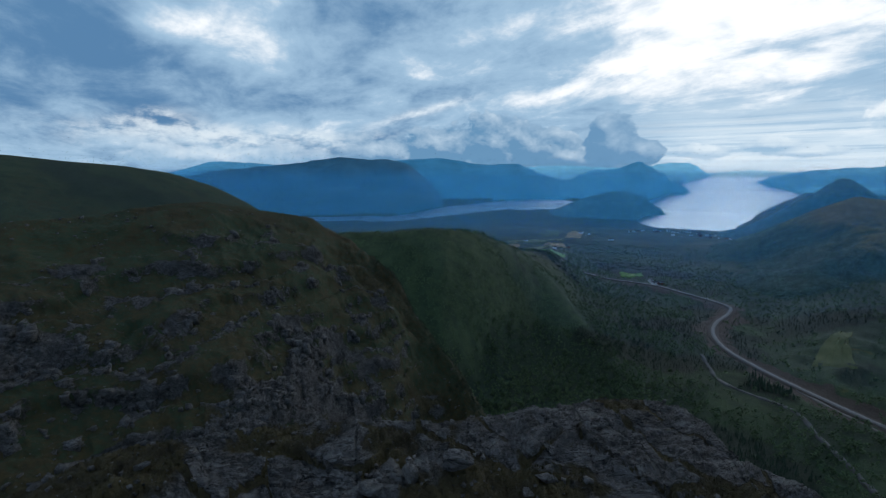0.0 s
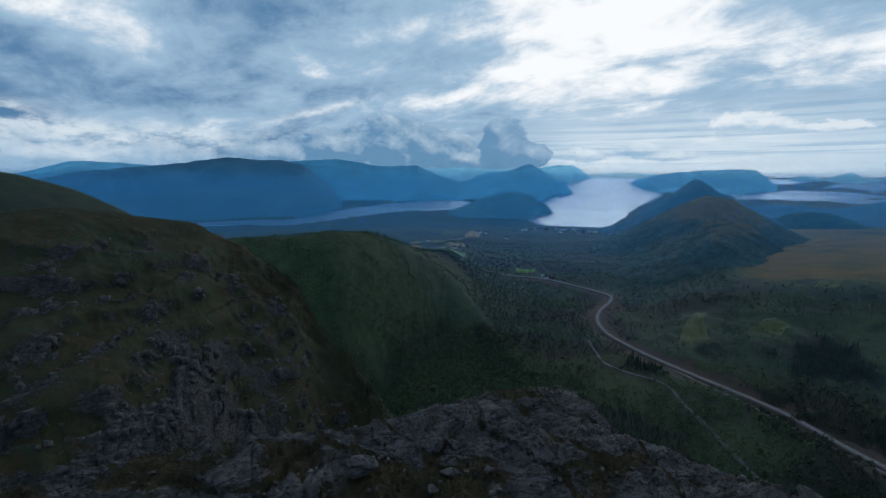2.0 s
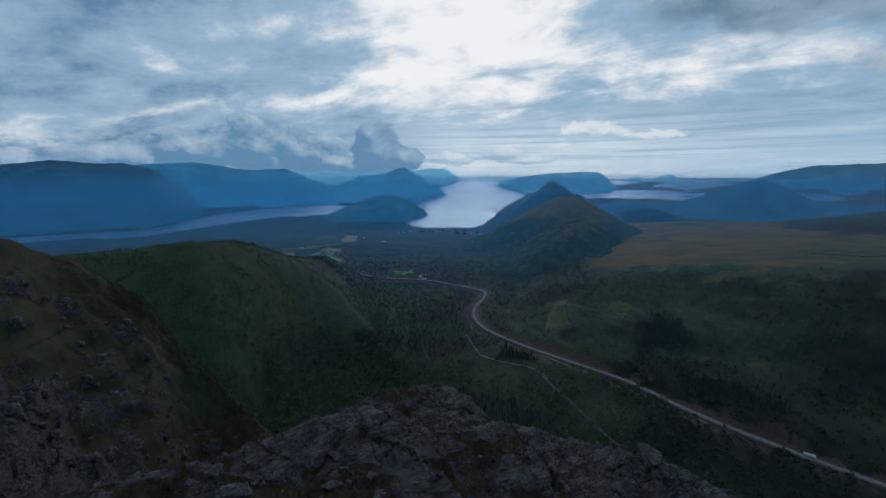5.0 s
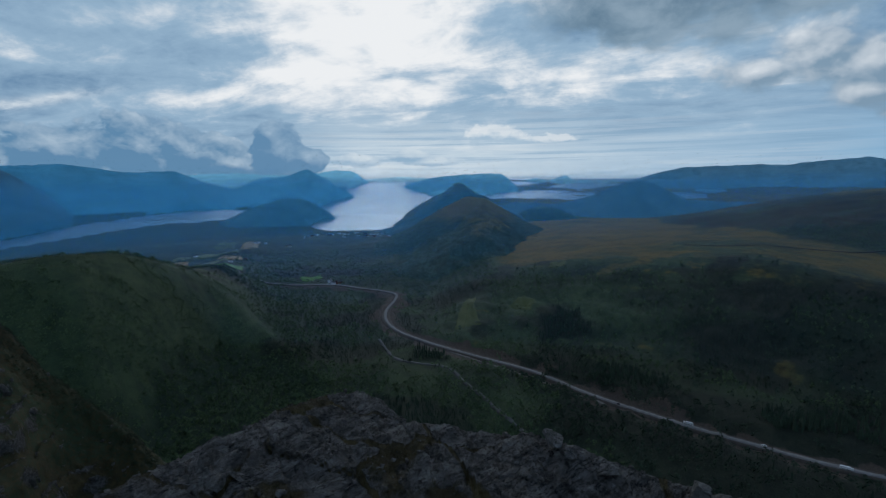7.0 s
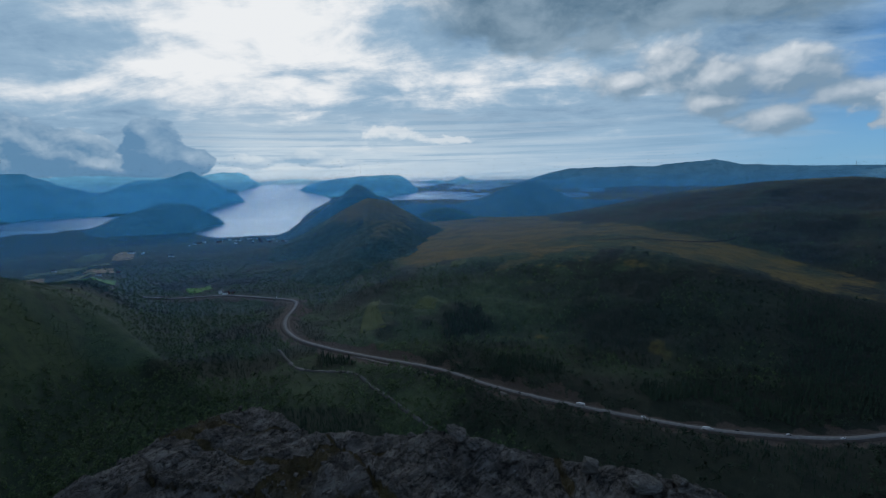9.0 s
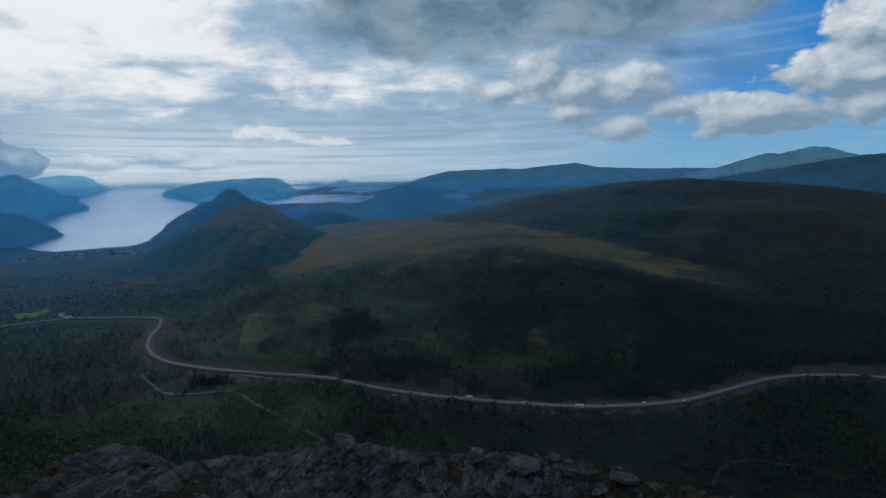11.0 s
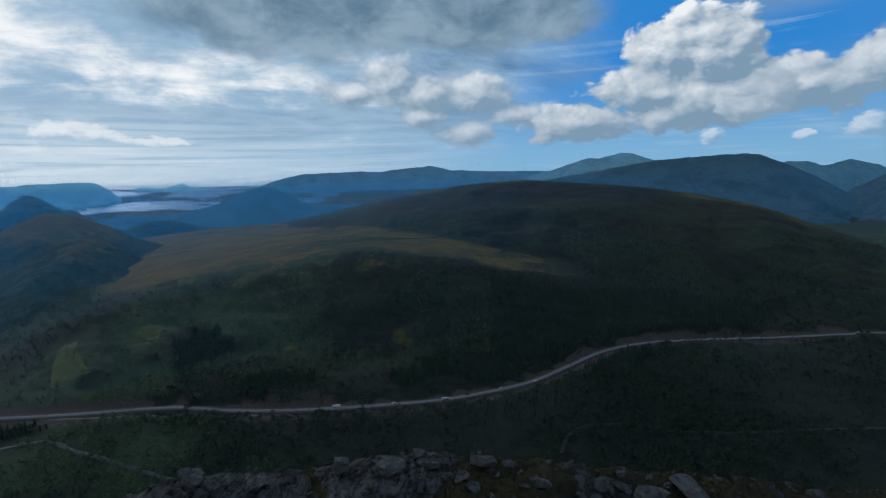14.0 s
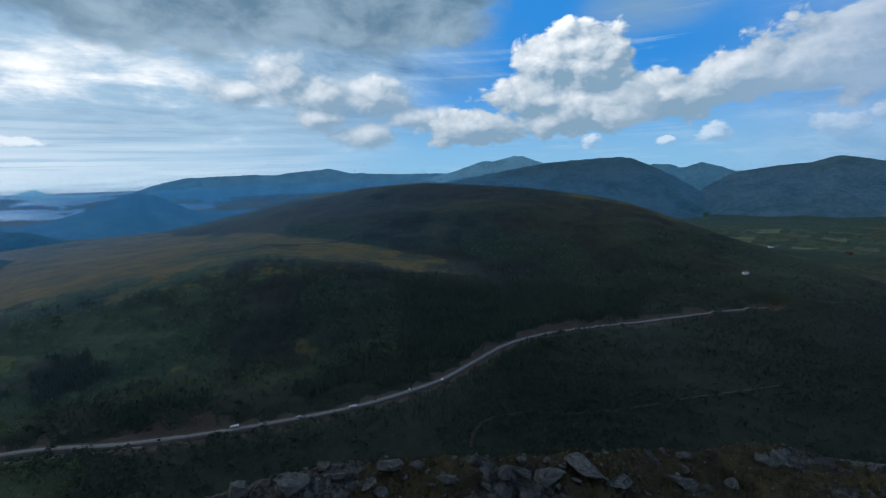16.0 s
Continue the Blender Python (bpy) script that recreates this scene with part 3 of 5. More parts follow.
def lie(az, r, is_close):
    """The same for places that are all within 430 m, or all beyond."""
    x, y = r * np.sin(np.radians(az)), r * np.cos(np.radians(az))
    shore = fjord(az, r)
    # valley floor, out to the strands
    valley = 50.0 - 44.0 * np.clip((r - 700) / 1800, 0, 1) * (1 - ease(38, 60, az)) - 46 * ease(2300, 2900, r) * ease(38, 46, az) * ease(76, 70, az) + rough(x, y, 160, 5, 0.5, 2) * 6 + ease(1450, 1900, r) * np.maximum(rough(x, y, 330, 4, 0.5, 3), -0.2) * 22
    flat = 1 - 0.8 * ease(40, 46, az) * ease(74, 68, az)
    z = smooth_max(valley, sea(r) + 2 + flat * (2 + rough(x, y, 300, 4, 0.5, 5) * 5), 10)
    z = z + 14 * flat * ease(2700, 3000, r) * (0.5 + 0.5 * rough(x, y, 420, 4, 0.5, 8))
    # left mountain shoulder
    rc = 900.0
    zc = slope_up(az, along(az, CREST_LEFT), rc)
    t = (rc - r) / 420
    left = zc - np.where(t > 0, 190 * np.abs(t) ** 1.25, 260 * np.abs(t)) + rough(x, y, 120, 5, 0.5, 11) * 6 * ease(0, 120, np.abs(rc - r))
    # green rounded hill
    rc = along(az, FAR_GREEN)
    zc = slope_up(az, along(az, CREST_GREEN), rc)
    t = (rc - r) / 240
    green = zc - np.where(t > 0, np.minimum(160 * np.abs(t) ** 1.35, 190 * np.abs(t)), np.interp(az, [0, 7, 13], [120, 45, 14]) * np.abs(t) ** 1.4) + rough(x, y, 55, 5, 0.5, 13) * 4 * ease(0, 90, np.abs(rc - r))
    # bluff under the wood, with the bog plateau behind it
    rc = along(az, FAR_BLUFF)
    zc = slope_up(az, along(az, CREST_BLUFF), rc)
    t = (rc - r) / 330
    foot = np.maximum(zc - 52, 10)
    bluff = zc - np.where(t > 0, foot * np.abs(t) ** 1.15, 5 * np.minimum(np.abs(t), 5)) - 120 * ease(44, 24, az) - 60 * ease(2300, 2800, r)
    bluff = bluff + (rough(x, y, 150, 5, 0.55, 15) * 15 + rough(x, y, 60, 4, 0.55, 14, True) * 5) * ease(10, 170, rc - r) + rough(x, y, 200, 4, 0.5, 16) * 1.5
    # broad heather hill
    rc = along(az, FAR_BROAD)
    zc = slope_up(az, along(az, CREST_BROAD), rc)
    t = (rc - r) / np.interp(az, [44, 80, 110, 138], [500, 880, 750, 520])
    broad = zc - np.where(t > 0, np.maximum(zc - np.interp(az, [44, 95, 108, 138], [120, 120, 50, 35]), 30) * np.abs(t) ** 1.5, 150 * np.abs(t)) + (rough(x, y, 260, 6, 0.55, 18) * 16 + rough(x, y, 120, 4, 0.55, 19, True) * 6) * ease(0, 260, np.abs(rc - r))
    z = smooth_max(z, left, 12)
    z = smooth_max(z, green, np.interp(az, [0, 12], [8, 40]))
    z = smooth_max(z, bluff, 6)
    z = smooth_max(z, broad, 14)
    none = np.zeros(r.shape)
    near, face, on_crag, ledge, seam, out, crag, bare = none, none, none, none, none, none + 400, none - 500, none
    if is_close:
        # craggy ridge across the gully
        rc = along(az, FAR_CRAG)
        zc = slope_up(az, along(az, CREST_CRAG), rc)
        t = (rc - r) / np.interp(az, [-20, 0], [165, 110])
        jag = rough(x, y, 9, 5, 0.6, 20)
        step = rough(x, y, 34, 5, 0.55, 21)
        crag = zc - np.where(t > 0, 62 * np.abs(t) ** 0.95, 55 * np.abs(t) ** 1.2)
        lift = rough(x, y, 16, 5, 0.6, 23, True)
        ledge = np.abs(((crag + step * 9) / 11.0) % 1 - 0.5) * 2
        face = ease(0.02, 0.25, t) * ease(1.35, 0.9, t) * ease(12, -6, az)
        gap, tall, lean = plates(x * 1.3 + step * 2, y, 7.0, 81)
        gap2, tall2, lean2 = plates(x + step, y, 2.6, 83)
        block = tall * 0.7 + lean * 1.3 - 0.6 * ease(0.10, 0, gap) + tall2 * 0.25 + lean2 * 0.35 - 0.2 * ease(0.12, 0, gap2)
        rib = rough(np.radians(az) * 250 + step * 3, r * 0.10, 5.0, 4, 0.55, 27, True)
        bare = ease(-0.15, 0.35, rough(x, y, 42, 3, 0.5, 28) + 0.35 * rough(x, y, 15, 3, 0.5, 29))
        crag = crag + face * (ease(0.35, 0.62, ledge) * 2.6 - 1.2 + lift * 0.6 + step * 2.4) + face * (0.25 + 0.75 * bare) * (rib * 1.5 + block * 0.9) + rough(x, y, 9, 4, 0.55, 25) * 0.7 + ease(0, 0.06, t) * rough(x, y, 26, 4, 0.5, 26) * 2.2 + jag * (0.9 + 4.0 * ease(-16, -8, az)) * ease(0.6, 0.0, np.abs(t))
        z = smooth_max(z, crag, 3)
        # lookout knoll: flat rock, then the slope down to the valley
        re = along(az, FAR_EDGE)
        ze = slope_up(az, along(az, EDGE), re)
        gap, tall, lean = plates(x * 0.9 + y * 0.35 + rough(x, y, 5, 3, 0.5, 46) * 0.5, y * 0.5 - x * 0.2, 3.0, 61)
        gap2, tall2, lean2 = plates(x + rough(x, y, 2, 3, 0.5, 47) * 0.3, y, 0.8, 63)
        top = ze - 0.3 + rough(x, y, 7.0, 4, 0.5, 41) * 0.4 + rough(x, y, 1.3, 5, 0.62, 42) * 0.15 + rough(x, y, 0.5, 3, 0.6, 44, True) * 0.05
        strata = (top * 2.2 + x * 0.35 - y * 0.2 + rough(x, y, 3, 3, 0.5, 48) * 0.7) % 1.0
        leaf = rough((x * 0.97 + y * 0.25) * 0.16, (y * 0.97 - x * 0.25) + rough(x, y, 6, 3, 0.5, 50) * 1.2, 0.9, 4, 0.6, 43, True)
        top = top + tall * 0.09 + lean * 0.13 + leaf * 0.10 - 0.06 * ease(0.04, 0.0, gap) + tall2 * 0.035 + lean2 * 0.11 - 0.07 * ease(0.08, 0.0, gap2) + rough(x, y, 0.28, 2, 0.6, 49, True) * 0.03 + 0.10 * ease(0.0, 0.85, strata) - 0.03 * np.maximum(re - r, 0)
        seam = ease(0.10, 0.02, gap) * 0.35 + ease(0.05, 0.0, tall + 0.75) * 0.3
        out = np.maximum(r - re, 0)
        knoll = top - 0.9 * np.maximum(out - 0.4, 0) ** 1.02 + np.minimum(out, 25) / 25 * rough(x, y, 14, 5, 0.55, 45) * 2.5
        knoll = np.where(out > 260, np.minimum(knoll, 30), knoll)
        z = smooth_max(z, knoll, 1.5)
    # the road's bed is cut and filled
    band = (r > 440) & (r < 1700) & (az > 4)
    if np.any(band):
        d = off_road(x[band], y[band])
        bed = 48.2 - 16 * np.clip((r[band] - 1000) / 600, 0, 1)
        k = ease(42, 9, d)
        z = z.copy()
        z[band] = z[band] * (1 - k) + bed * k
    # shores
    e = ease(0.0, 0.5, shore)
    wet = r > 1900
    z = np.where(wet, (sea(r) - 6) * (1 - e) + z * e, z)
    # cover
    rock = none
    if is_close:
        near = ease(6, 0, out)
        rock = near * (0.60 + 0.85 * rough(x, y, 4.0, 4, 0.6, 51) - seam) - near * 0.30 * ease(98, 120, az)
        rock = np.maximum(rock, ease(0.5, 30, out) * ease(90, 40, out) * 0.35)
        on_crag = ease(-3, 3, crag - np.maximum(green, knoll)) * (r < 400)
        rock = np.maximum(rock, on_crag * (face * (0.20 + 0.45 * bare + 0.30 * ease(0.2, 0.5, ledge) * ease(0.85, 0.6, ledge) + 0.45 * rough(x, y, 12, 5, 0.6, 52)) + 0.25 * (rough(x, y, 13, 4, 0.6, 53) > 0.25)))
    bluffed = ease(-6, 4, bluff - np.maximum(broad, valley))
    rcb = along(az, FAR_BLUFF)
    fray = rough(x, y, 130, 5, 0.6, 55) * 130
    bog = bluffed * ease(-110, 60, r - rcb + fray) * ease(40, 50, az) * ease(104, 90, az) * (0.70 + 0.55 * rough(x, y, 240, 5, 0.6, 56))
    rim = ease(0.9, 0.2, along(az, CREST_BROAD) - rise(r, z)) * (r > 1200) * (r < 2500) * ease(50, 60, az)
    bog = np.maximum(bog, rim * (0.38 + 0.3 * rough(x, y, 180, 3, 0.5, 67)))
    glade = ease(0.22, 0.42, rough(x, y, 85, 4, 0.55, 64)) * bluffed * ease(36, 44, az) * ease(92, 76, az) * (r > 560) * (r < rcb)
    bog = np.maximum(bog, glade * 0.48)
    wood = (r > 330) * ease(0.35, 0.2, bog) * (0.55 + 0.6 * rough(x, y, 170, 5, 0.55, 58))
    wood = np.where(az < 45, wood + 0.2 * ease(800, 1200, r), wood)
    wood = wood - 0.75 * ease(40, 130, z + rough(x, y, 70, 4, 0.6, 66) * 55) * (r < np.maximum(along(az, FAR_GREEN) + 15, 640)) * ease(27, 17, az) - 0.3 * ease(110, 180, z) * (r < 1300) * (az < 26) - 0.3 * ease(-30, 20, broad - np.maximum(bluff, valley)) * ease(110, 180, z) * (az > 50)
    wood = wood + 0.25 * rough(x, y, 28, 4, 0.6, 68) * (r < 1000) * (az < 27)
    wood = wood - 0.5 * ease(105, 118, az) * ease(1300, 1700, r)
    dry = np.maximum(near, on_crag * 0.62)
    # lowered for dark growth and, towards the right, for painted cloud shade
    lush_lit = 1 - (0.45 * np.where(r < 1100, ease(44, 84, az + rough(x, y, 130, 4, 0.55, 60) * 22), ease(76, 96, az + rough(x, y, 180, 4, 0.55, 60) * 22)) + 0.42 * ease(84, 98, az + rough(x, y, 130, 4, 0.55, 60) * 16) * ease(1150, 950, r)) * (r > 330) - 0.5 * ease(0.1, 0.5, rough(x, y, 260, 4, 0.5, 62)) * ease(10, 30, az) * (r > 330)
    lush_lit = lush_lit - 0.7 * ease(0.22, 0.42, rough(x, y, 120, 4, 0.5, 93)) * (r > 330) * (az > 8)
    lush_lit = np.clip(lush_lit - 0.25 * ease(-4, 6, left - np.maximum(valley, green)) * (r > 420) * (az < 0), 0, 1)
    lush_lit = np.clip(lush_lit - 0.9 * ease(46, 64, az + rough(x, y, 90, 3, 0.5, 69) * 12) * ease(640, 520, r) * (r > 330), 0, 1)
    lush_lit = np.maximum(lush_lit, ease(112, 120, az) * ease(1500, 1900, r))
    stand_by = planted(az, r, x, y)
    wood, lush_lit, bog = np.maximum(wood, stand_by), lush_lit * (1 - 0.95 * stand_by), bog * (1 - stand_by)
    wood = np.where((r > 2500) & (az > 40) & (az < 108), np.maximum(wood, 0.9), wood)
    dry = np.maximum(dry, ease(-4, 6, left - np.maximum(valley, green)) * 0.3 * (r > 420) * (az < 0))
    dry = np.maximum(dry, ease(30, 5, along(az, FAR_GREEN) - r) * ease(-5, 3, green - np.maximum(crag, valley + 30)) * 0.08 * (r > 380) * (az < 20))
    dry = np.maximum(dry, ease(-20, 10, broad - np.maximum(bluff, valley)) * (0.55 + 0.45 * rough(x, y, 150, 4, 0.5, 59)) * (r > 900) * (r < 2500))
    return x, y, z, np.clip(rock, 0, 1), np.clip(wood, 0, 1), np.clip(bog, 0, 1), np.clip(dry, 0, 1), lush_lit


def height(x, y):
    """The ground's height at places given as arrays or numbers."""
    x, y = np.atleast_1d(np.asarray(x, float)), np.atleast_1d(np.asarray(y, float))
    return land(np.degrees(np.arctan2(x, y)), np.hypot(x, y))[2]


def sheet_mesh(name, x, y, z, closed=False, cover=None, **more):
    """A grid mesh from arrays of shape (rows, columns)."""
    rows, cols = x.shape
    mesh = bpy.data.meshes.new(name)
    co = np.stack([x, y, z], -1).reshape(-1, 3)
    i = np.arange(rows - 1)[:, None] * cols
    j = np.arange(cols if closed else cols - 1)[None, :]
    k = (j + 1) % cols
    quads = np.stack([i + j, i + cols + j, i + cols + k, i + k], -1).reshape(-1, 4)[:, ::-1]
    mesh.vertices.add(len(co))
    mesh.vertices.foreach_set("co", co.ravel())
    mesh.loops.add(quads.size)
    mesh.loops.foreach_set("vertex_index", quads.ravel().astype(np.int32))
    mesh.polygons.add(len(quads))
    mesh.polygons.foreach_set("loop_start", np.arange(0, quads.size, 4, dtype=np.int32))
    mesh.polygons.foreach_set("use_smooth", np.ones(len(quads), bool))
    mesh.update()
    if cover is not None:
        a = mesh.attributes.new("cover", "FLOAT_COLOR", "POINT")
        a.data.foreach_set("color", np.stack(cover, -1).reshape(-1).astype(np.float32))
    for key, value in more.items():
        a = mesh.attributes.new(key, "FLOAT", "POINT")
        a.data.foreach_set("value", value.ravel().astype(np.float32))
    return mesh


# ---- ground ----
AZ = np.concatenate([np.arange(-50, 143, 0.18), np.arange(144, 309, 3.0)])
def rings(a, b, step):
    return a * np.exp(np.arange(0, math.log(b / a) - step / 2, step))


RR = np.concatenate([np.linspace(0.01, 9.5, 14), rings(10, 90, 0.0105), rings(90, 290, 0.0055), rings(290, 1300, 0.0108), rings(1300, 2400, 0.0095), rings(2400, 4870, 0.015)])
g_az, g_r = np.meshgrid(AZ, RR)
g_x, g_y, g_z, g_rock, g_wood, g_bog, g_dry, g_lush_lit = land(np.where(g_az > 180, g_az - 360, g_az), g_r)
near_road = off_road(g_x, g_y)
side = rough(g_x, g_y, 45, 4, 0.55, 71)
g_soil = ease(34, 12, near_road + side * 22) * (g_r > 380)
ground = tagged(new("ground", sheet_mesh("ground", g_x, g_y, g_z, True, (g_rock, g_wood, g_bog, g_soil), dry=g_dry, lush_lit=g_lush_lit)), "dark mountain ground of grey rock, heath, birch wood and golden bog", "ground", kind="structure")
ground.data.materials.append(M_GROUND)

# ---- fjord ----
w_az, w_r = np.meshgrid(np.arange(-60, 146, 0.5), np.linspace(2500, 4870, 120))
water = tagged(new("water", sheet_mesh("water", w_r * np.sin(np.radians(w_az)), w_r * np.cos(np.radians(w_az)), sea(w_r))), "pale silvery fjord water reflecting the bright clouds", "water", kind="structure")
water.data.materials.append(M_WATER)


# ---- mountains ----
def mountain(name, label, crest, far, front, seed, material, back=250.0, relief_m=14.0, grain_m=260.0, shore=True):
    """A ridge whose crest is given by azimuth and elevation from the lookout."""
    a0, a1 = crest[0][0], crest[-1][0]
    az, d = np.meshgrid(np.arange(a0, a1, 0.12), np.concatenate([np.linspace(-1.25, 0, 46), np.linspace(0.12, 1, 6)]))
    r = far + np.where(d < 0, d * front, d * back)
    x, y = r * np.sin(np.radians(az)), r * np.cos(np.radians(az))
    el = along(az, crest, 0.22) + rough(az * 60, az * 0 + seed, 70, 5, 0.6, seed) * 0.15 * np.clip((far - 1500) / 2500, 0.4, 1)
    zc = slope_up(az, el, far)
    foot = np.maximum(sea(far - front), 3) - 8
    gully = rough(x, y, grain_m, 6, 0.55, seed, True) * relief_m * ease(0.0, 0.35, np.abs(d)) + rough(x, y, grain_m * 2.2, 3, 0.5, seed + 3) * relief_m * ease(0.05, 0.5, np.abs(d))
    z = np.where(d < 0, zc - (zc - foot) * np.abs(d) ** 1.12, zc - (zc - foot) * d) + gully * np.clip((zc - foot) / 120, 0, 1)
    z = np.minimum(z, slope_up(az, el, r) + 60 * (d > 0))
    if shore:
        e = ease(0.0, 0.45, fjord(az, r))
        z = np.where(d < 0.05, z * e + (sea(r) - 9) * (1 - e), z)
    ob = tagged(new(name, sheet_mesh(name, x, y, z)), label, "mountain", "mountains round the fjord")
    ob.data.materials.append(material)
    return ob


mountain("mountain", "long flat-topped blue mountain above the fjord arm", [(-36, -2.4), (-30, -1.0), (-26, -0.1), (-20, 0.55), (-17.4, 0.8), (-12.3, 1.6), (-9, 1.3), (-6.4, 1.3), (-4.4, 0.85), (-2, -0.9), (0.4, -3.2), (2.2, -4.6), (3.5, -6)], 3600, 720, 101, make_mountain("hazed_mountainside", WOODED, BARE, (0.007, 0.048, 0.107)))
mountain("mountain", "pale blue ridge far behind the long mountain", [(-36, -1.2), (-29.5, -0.15), (-26, 1.0), (-23, 0.9), (-20.5, 0.77), (-16, 0.2)], 4600, 500, 102, make_mountain("hazed_mountainside", WOODED, BARE, (0.037, 0.172, 0.330)))
mountain("mountain", "blue tableland with a steep end over the fjord", [(-10, 0.9), (-4.3, 1.31), (-0.3, 1.52), (4.5, 0.75), (8.9, 0.86), (10.3, 0.3), (11.9, -0.47), (14.5, -1.1), (18, -2.2), (21, -3.5)], 4050, 650, 103, make_mountain("hazed_mountainside", WOODED, BARE, (0.016, 0.115, 0.247)))
mountain("mountain", "faint blue ridge at the head of the fjord", [(6, 0.2), (12, 0.6), (16, 0.55), (20, 0.35), (24, 0.65), (26, 0.9), (27.4, 0.85), (28.8, 0.25), (29.9, -0.7)], 4680, 330, 104, make_mountain("hazed_mountainside", WOODED, BARE, (0.112, 0.322, 0.504)))
mountain("mountain", "pointed blue peak between the two fjord arms", [(8.5, -3.9), (11.9, -2.46), (15, -0.9), (17.6, 0.15), (20, 0.2), (21.5, 0.75), (22.6, 1.0), (24.1, 0.2), (25.5, -0.55), (27, -1.35), (28.2, -2.6)], 3850, 420, 105, make_mountain("hazed_mountainside", WOODED, BARE, (0.027, 0.144, 0.291)))
mountain("mountain", "low faint blue land beyond the open fjord", [(28, -0.4), (31, 0.0), (33, 0.1), (36, -0.05), (39, -0.3)], 4820, 120, 106, make_mountain("hazed_mountainside", WOODED, BARE, (0.275, 0.483, 0.601)), 40, 4, shore=False)
mountain("mountain", "broad blue headland on the fjord shore", [(32.6, -1.5), (33.4, -1.0), (35.3, -0.4), (38.2, 0.12), (40, 0.28), (43.5, 0.48), (45.5, 0.3), (46.3, -0.2), (47, -0.9), (49, -2)], 4350, 480, 107, make_mountain("hazed_mountainside", WOODED, BARE, (0.056, 0.196, 0.330)))
mountain("mountain", "low blue islands on the sea's edge", [(45, -1.2), (47, -0.7), (49.7, -0.1), (51, -0.45), (52.9, 0.15), (54, -0.4), (57, -0.35), (60, -0.5), (63, -0.4)], 4720, 200, 108, make_mountain("hazed_mountainside", WOODED, BARE, (0.112, 0.276, 0.407)), 60, 5)
mountain("mountain", "low dark blue hills between the inlets", [(44, -3.6), (47.5, -3.0), (51.6, -3.2), (54, -2.8), (56.5, -2.0), (58.8, -1.0), (61.1, -0.35), (62.4, -0.8), (63.8, -1.5), (66, -2.6), (70.1, -2.7), (76, -2.6)], 3350, 330, 109, make_mountain("hazed_mountainside", WOODED, BARE, (0.013, 0.052, 0.102)), relief_m=8)
mountain("mountain", "long blue range beyond the bog", [(57, -1.4), (60.5, -0.4), (63, 0.4), (65, 0.85), (71.2, 1.1), (74, 1.0), (76.9, 1.25), (80.3, 1.55), (83.1, 1.05), (85.9, 0.85), (93.3, 0.65), (99, 0.4)], 4600, 330, 110, make_mountain("hazed_mountainside", WOODED, BARE, (0.027, 0.092, 0.175)))
mountain("mountain", "blue double summit far over the heather hill", [(92, 0.1), (95, 0.75), (98.4, 1.95), (100, 1.9), (102.5, 2.5), (104, 2.2), (105.7, 1.56), (108, 1.3), (112, 0.4)], 4300, 500, 111, make_mountain("hazed_mountainside", WOODED, BARE, (0.043, 0.121, 0.204)))
mountain("mountain", "dark rounded mountain behind the heather hill", [(94, -0.4), (100, 0.5), (103, 1.0), (106, 1.5), (110.8, 1.75), (114, 1.83), (115.7, 1.65), (117.4, 0.86), (119.7, -0.35), (123, -2.4)], 3500, 800, 112, make_mountain("hazed_mountainside", (0.016, 0.026, 0.022), (0.050, 0.052, 0.034), (0.009, 0.036, 0.070)))
mountain("mountain", "small blue summits beyond the farmland", [(115.5, 0.3), (118, 0.92), (119.5, 0.9), (120.4, 0.4), (121, 0.5), (122.4, 0.95), (124, 0.5), (125.5, -0.1), (129, -1.2)], 4000, 500, 113, make_mountain("hazed_mountainside", WOODED, BARE, (0.024, 0.080, 0.140)))
mountain("mountain", "wide bare mountain over the farmland", [(121, -2.6), (125.5, -0.2), (129.2, 0.38), (131, 0.41), (133.5, 1.03), (135, 0.9), (136.9, 0.45), (141, 0.3), (148, 0.6)], 3700, 800, 114, make_mountain("hazed_mountainside", (0.020, 0.030, 0.022), (0.075, 0.070, 0.045), (0.010, 0.036, 0.068)))
mountain("hill", "wooded hill on the neck between two fjord arms", [(9.5, -6), (11, -5.2), (13.3, -4.5), (17.7, -2.75), (20, -2.25), (22, -2.35), (24, -3.3), (25.2, -4.3), (26.4, -5.6)], 3050, 230, 115, make_mountain("hazed_mountainside", WOODED, BARE, (0.010, 0.051, 0.092)), 200, 7, 140)
mountain("hill", "steep cone hill beside the fjord", [(29.5, -6.6), (32, -6.0), (34.6, -4.7), (37.7, -2.6), (39, -1.4), (40.2, -0.52), (41, -0.8), (42.5, -1.9), (46.1, -4.0), (49.4, -5.1), (54, -6.8)], 2650, 420, 116, make_mountain("hazed_mountainside", (0.016, 0.036, 0.034), (0.085, 0.085, 0.050), (0.004, 0.022, 0.044), 200.0), 250, 18, 150)
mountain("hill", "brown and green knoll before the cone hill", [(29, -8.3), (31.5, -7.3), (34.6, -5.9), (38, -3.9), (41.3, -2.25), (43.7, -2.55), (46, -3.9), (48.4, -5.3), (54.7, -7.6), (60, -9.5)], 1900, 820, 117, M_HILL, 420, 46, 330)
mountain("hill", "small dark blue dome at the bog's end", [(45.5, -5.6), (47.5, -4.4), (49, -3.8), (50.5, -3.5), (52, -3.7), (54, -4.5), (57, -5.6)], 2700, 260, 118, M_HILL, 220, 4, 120)

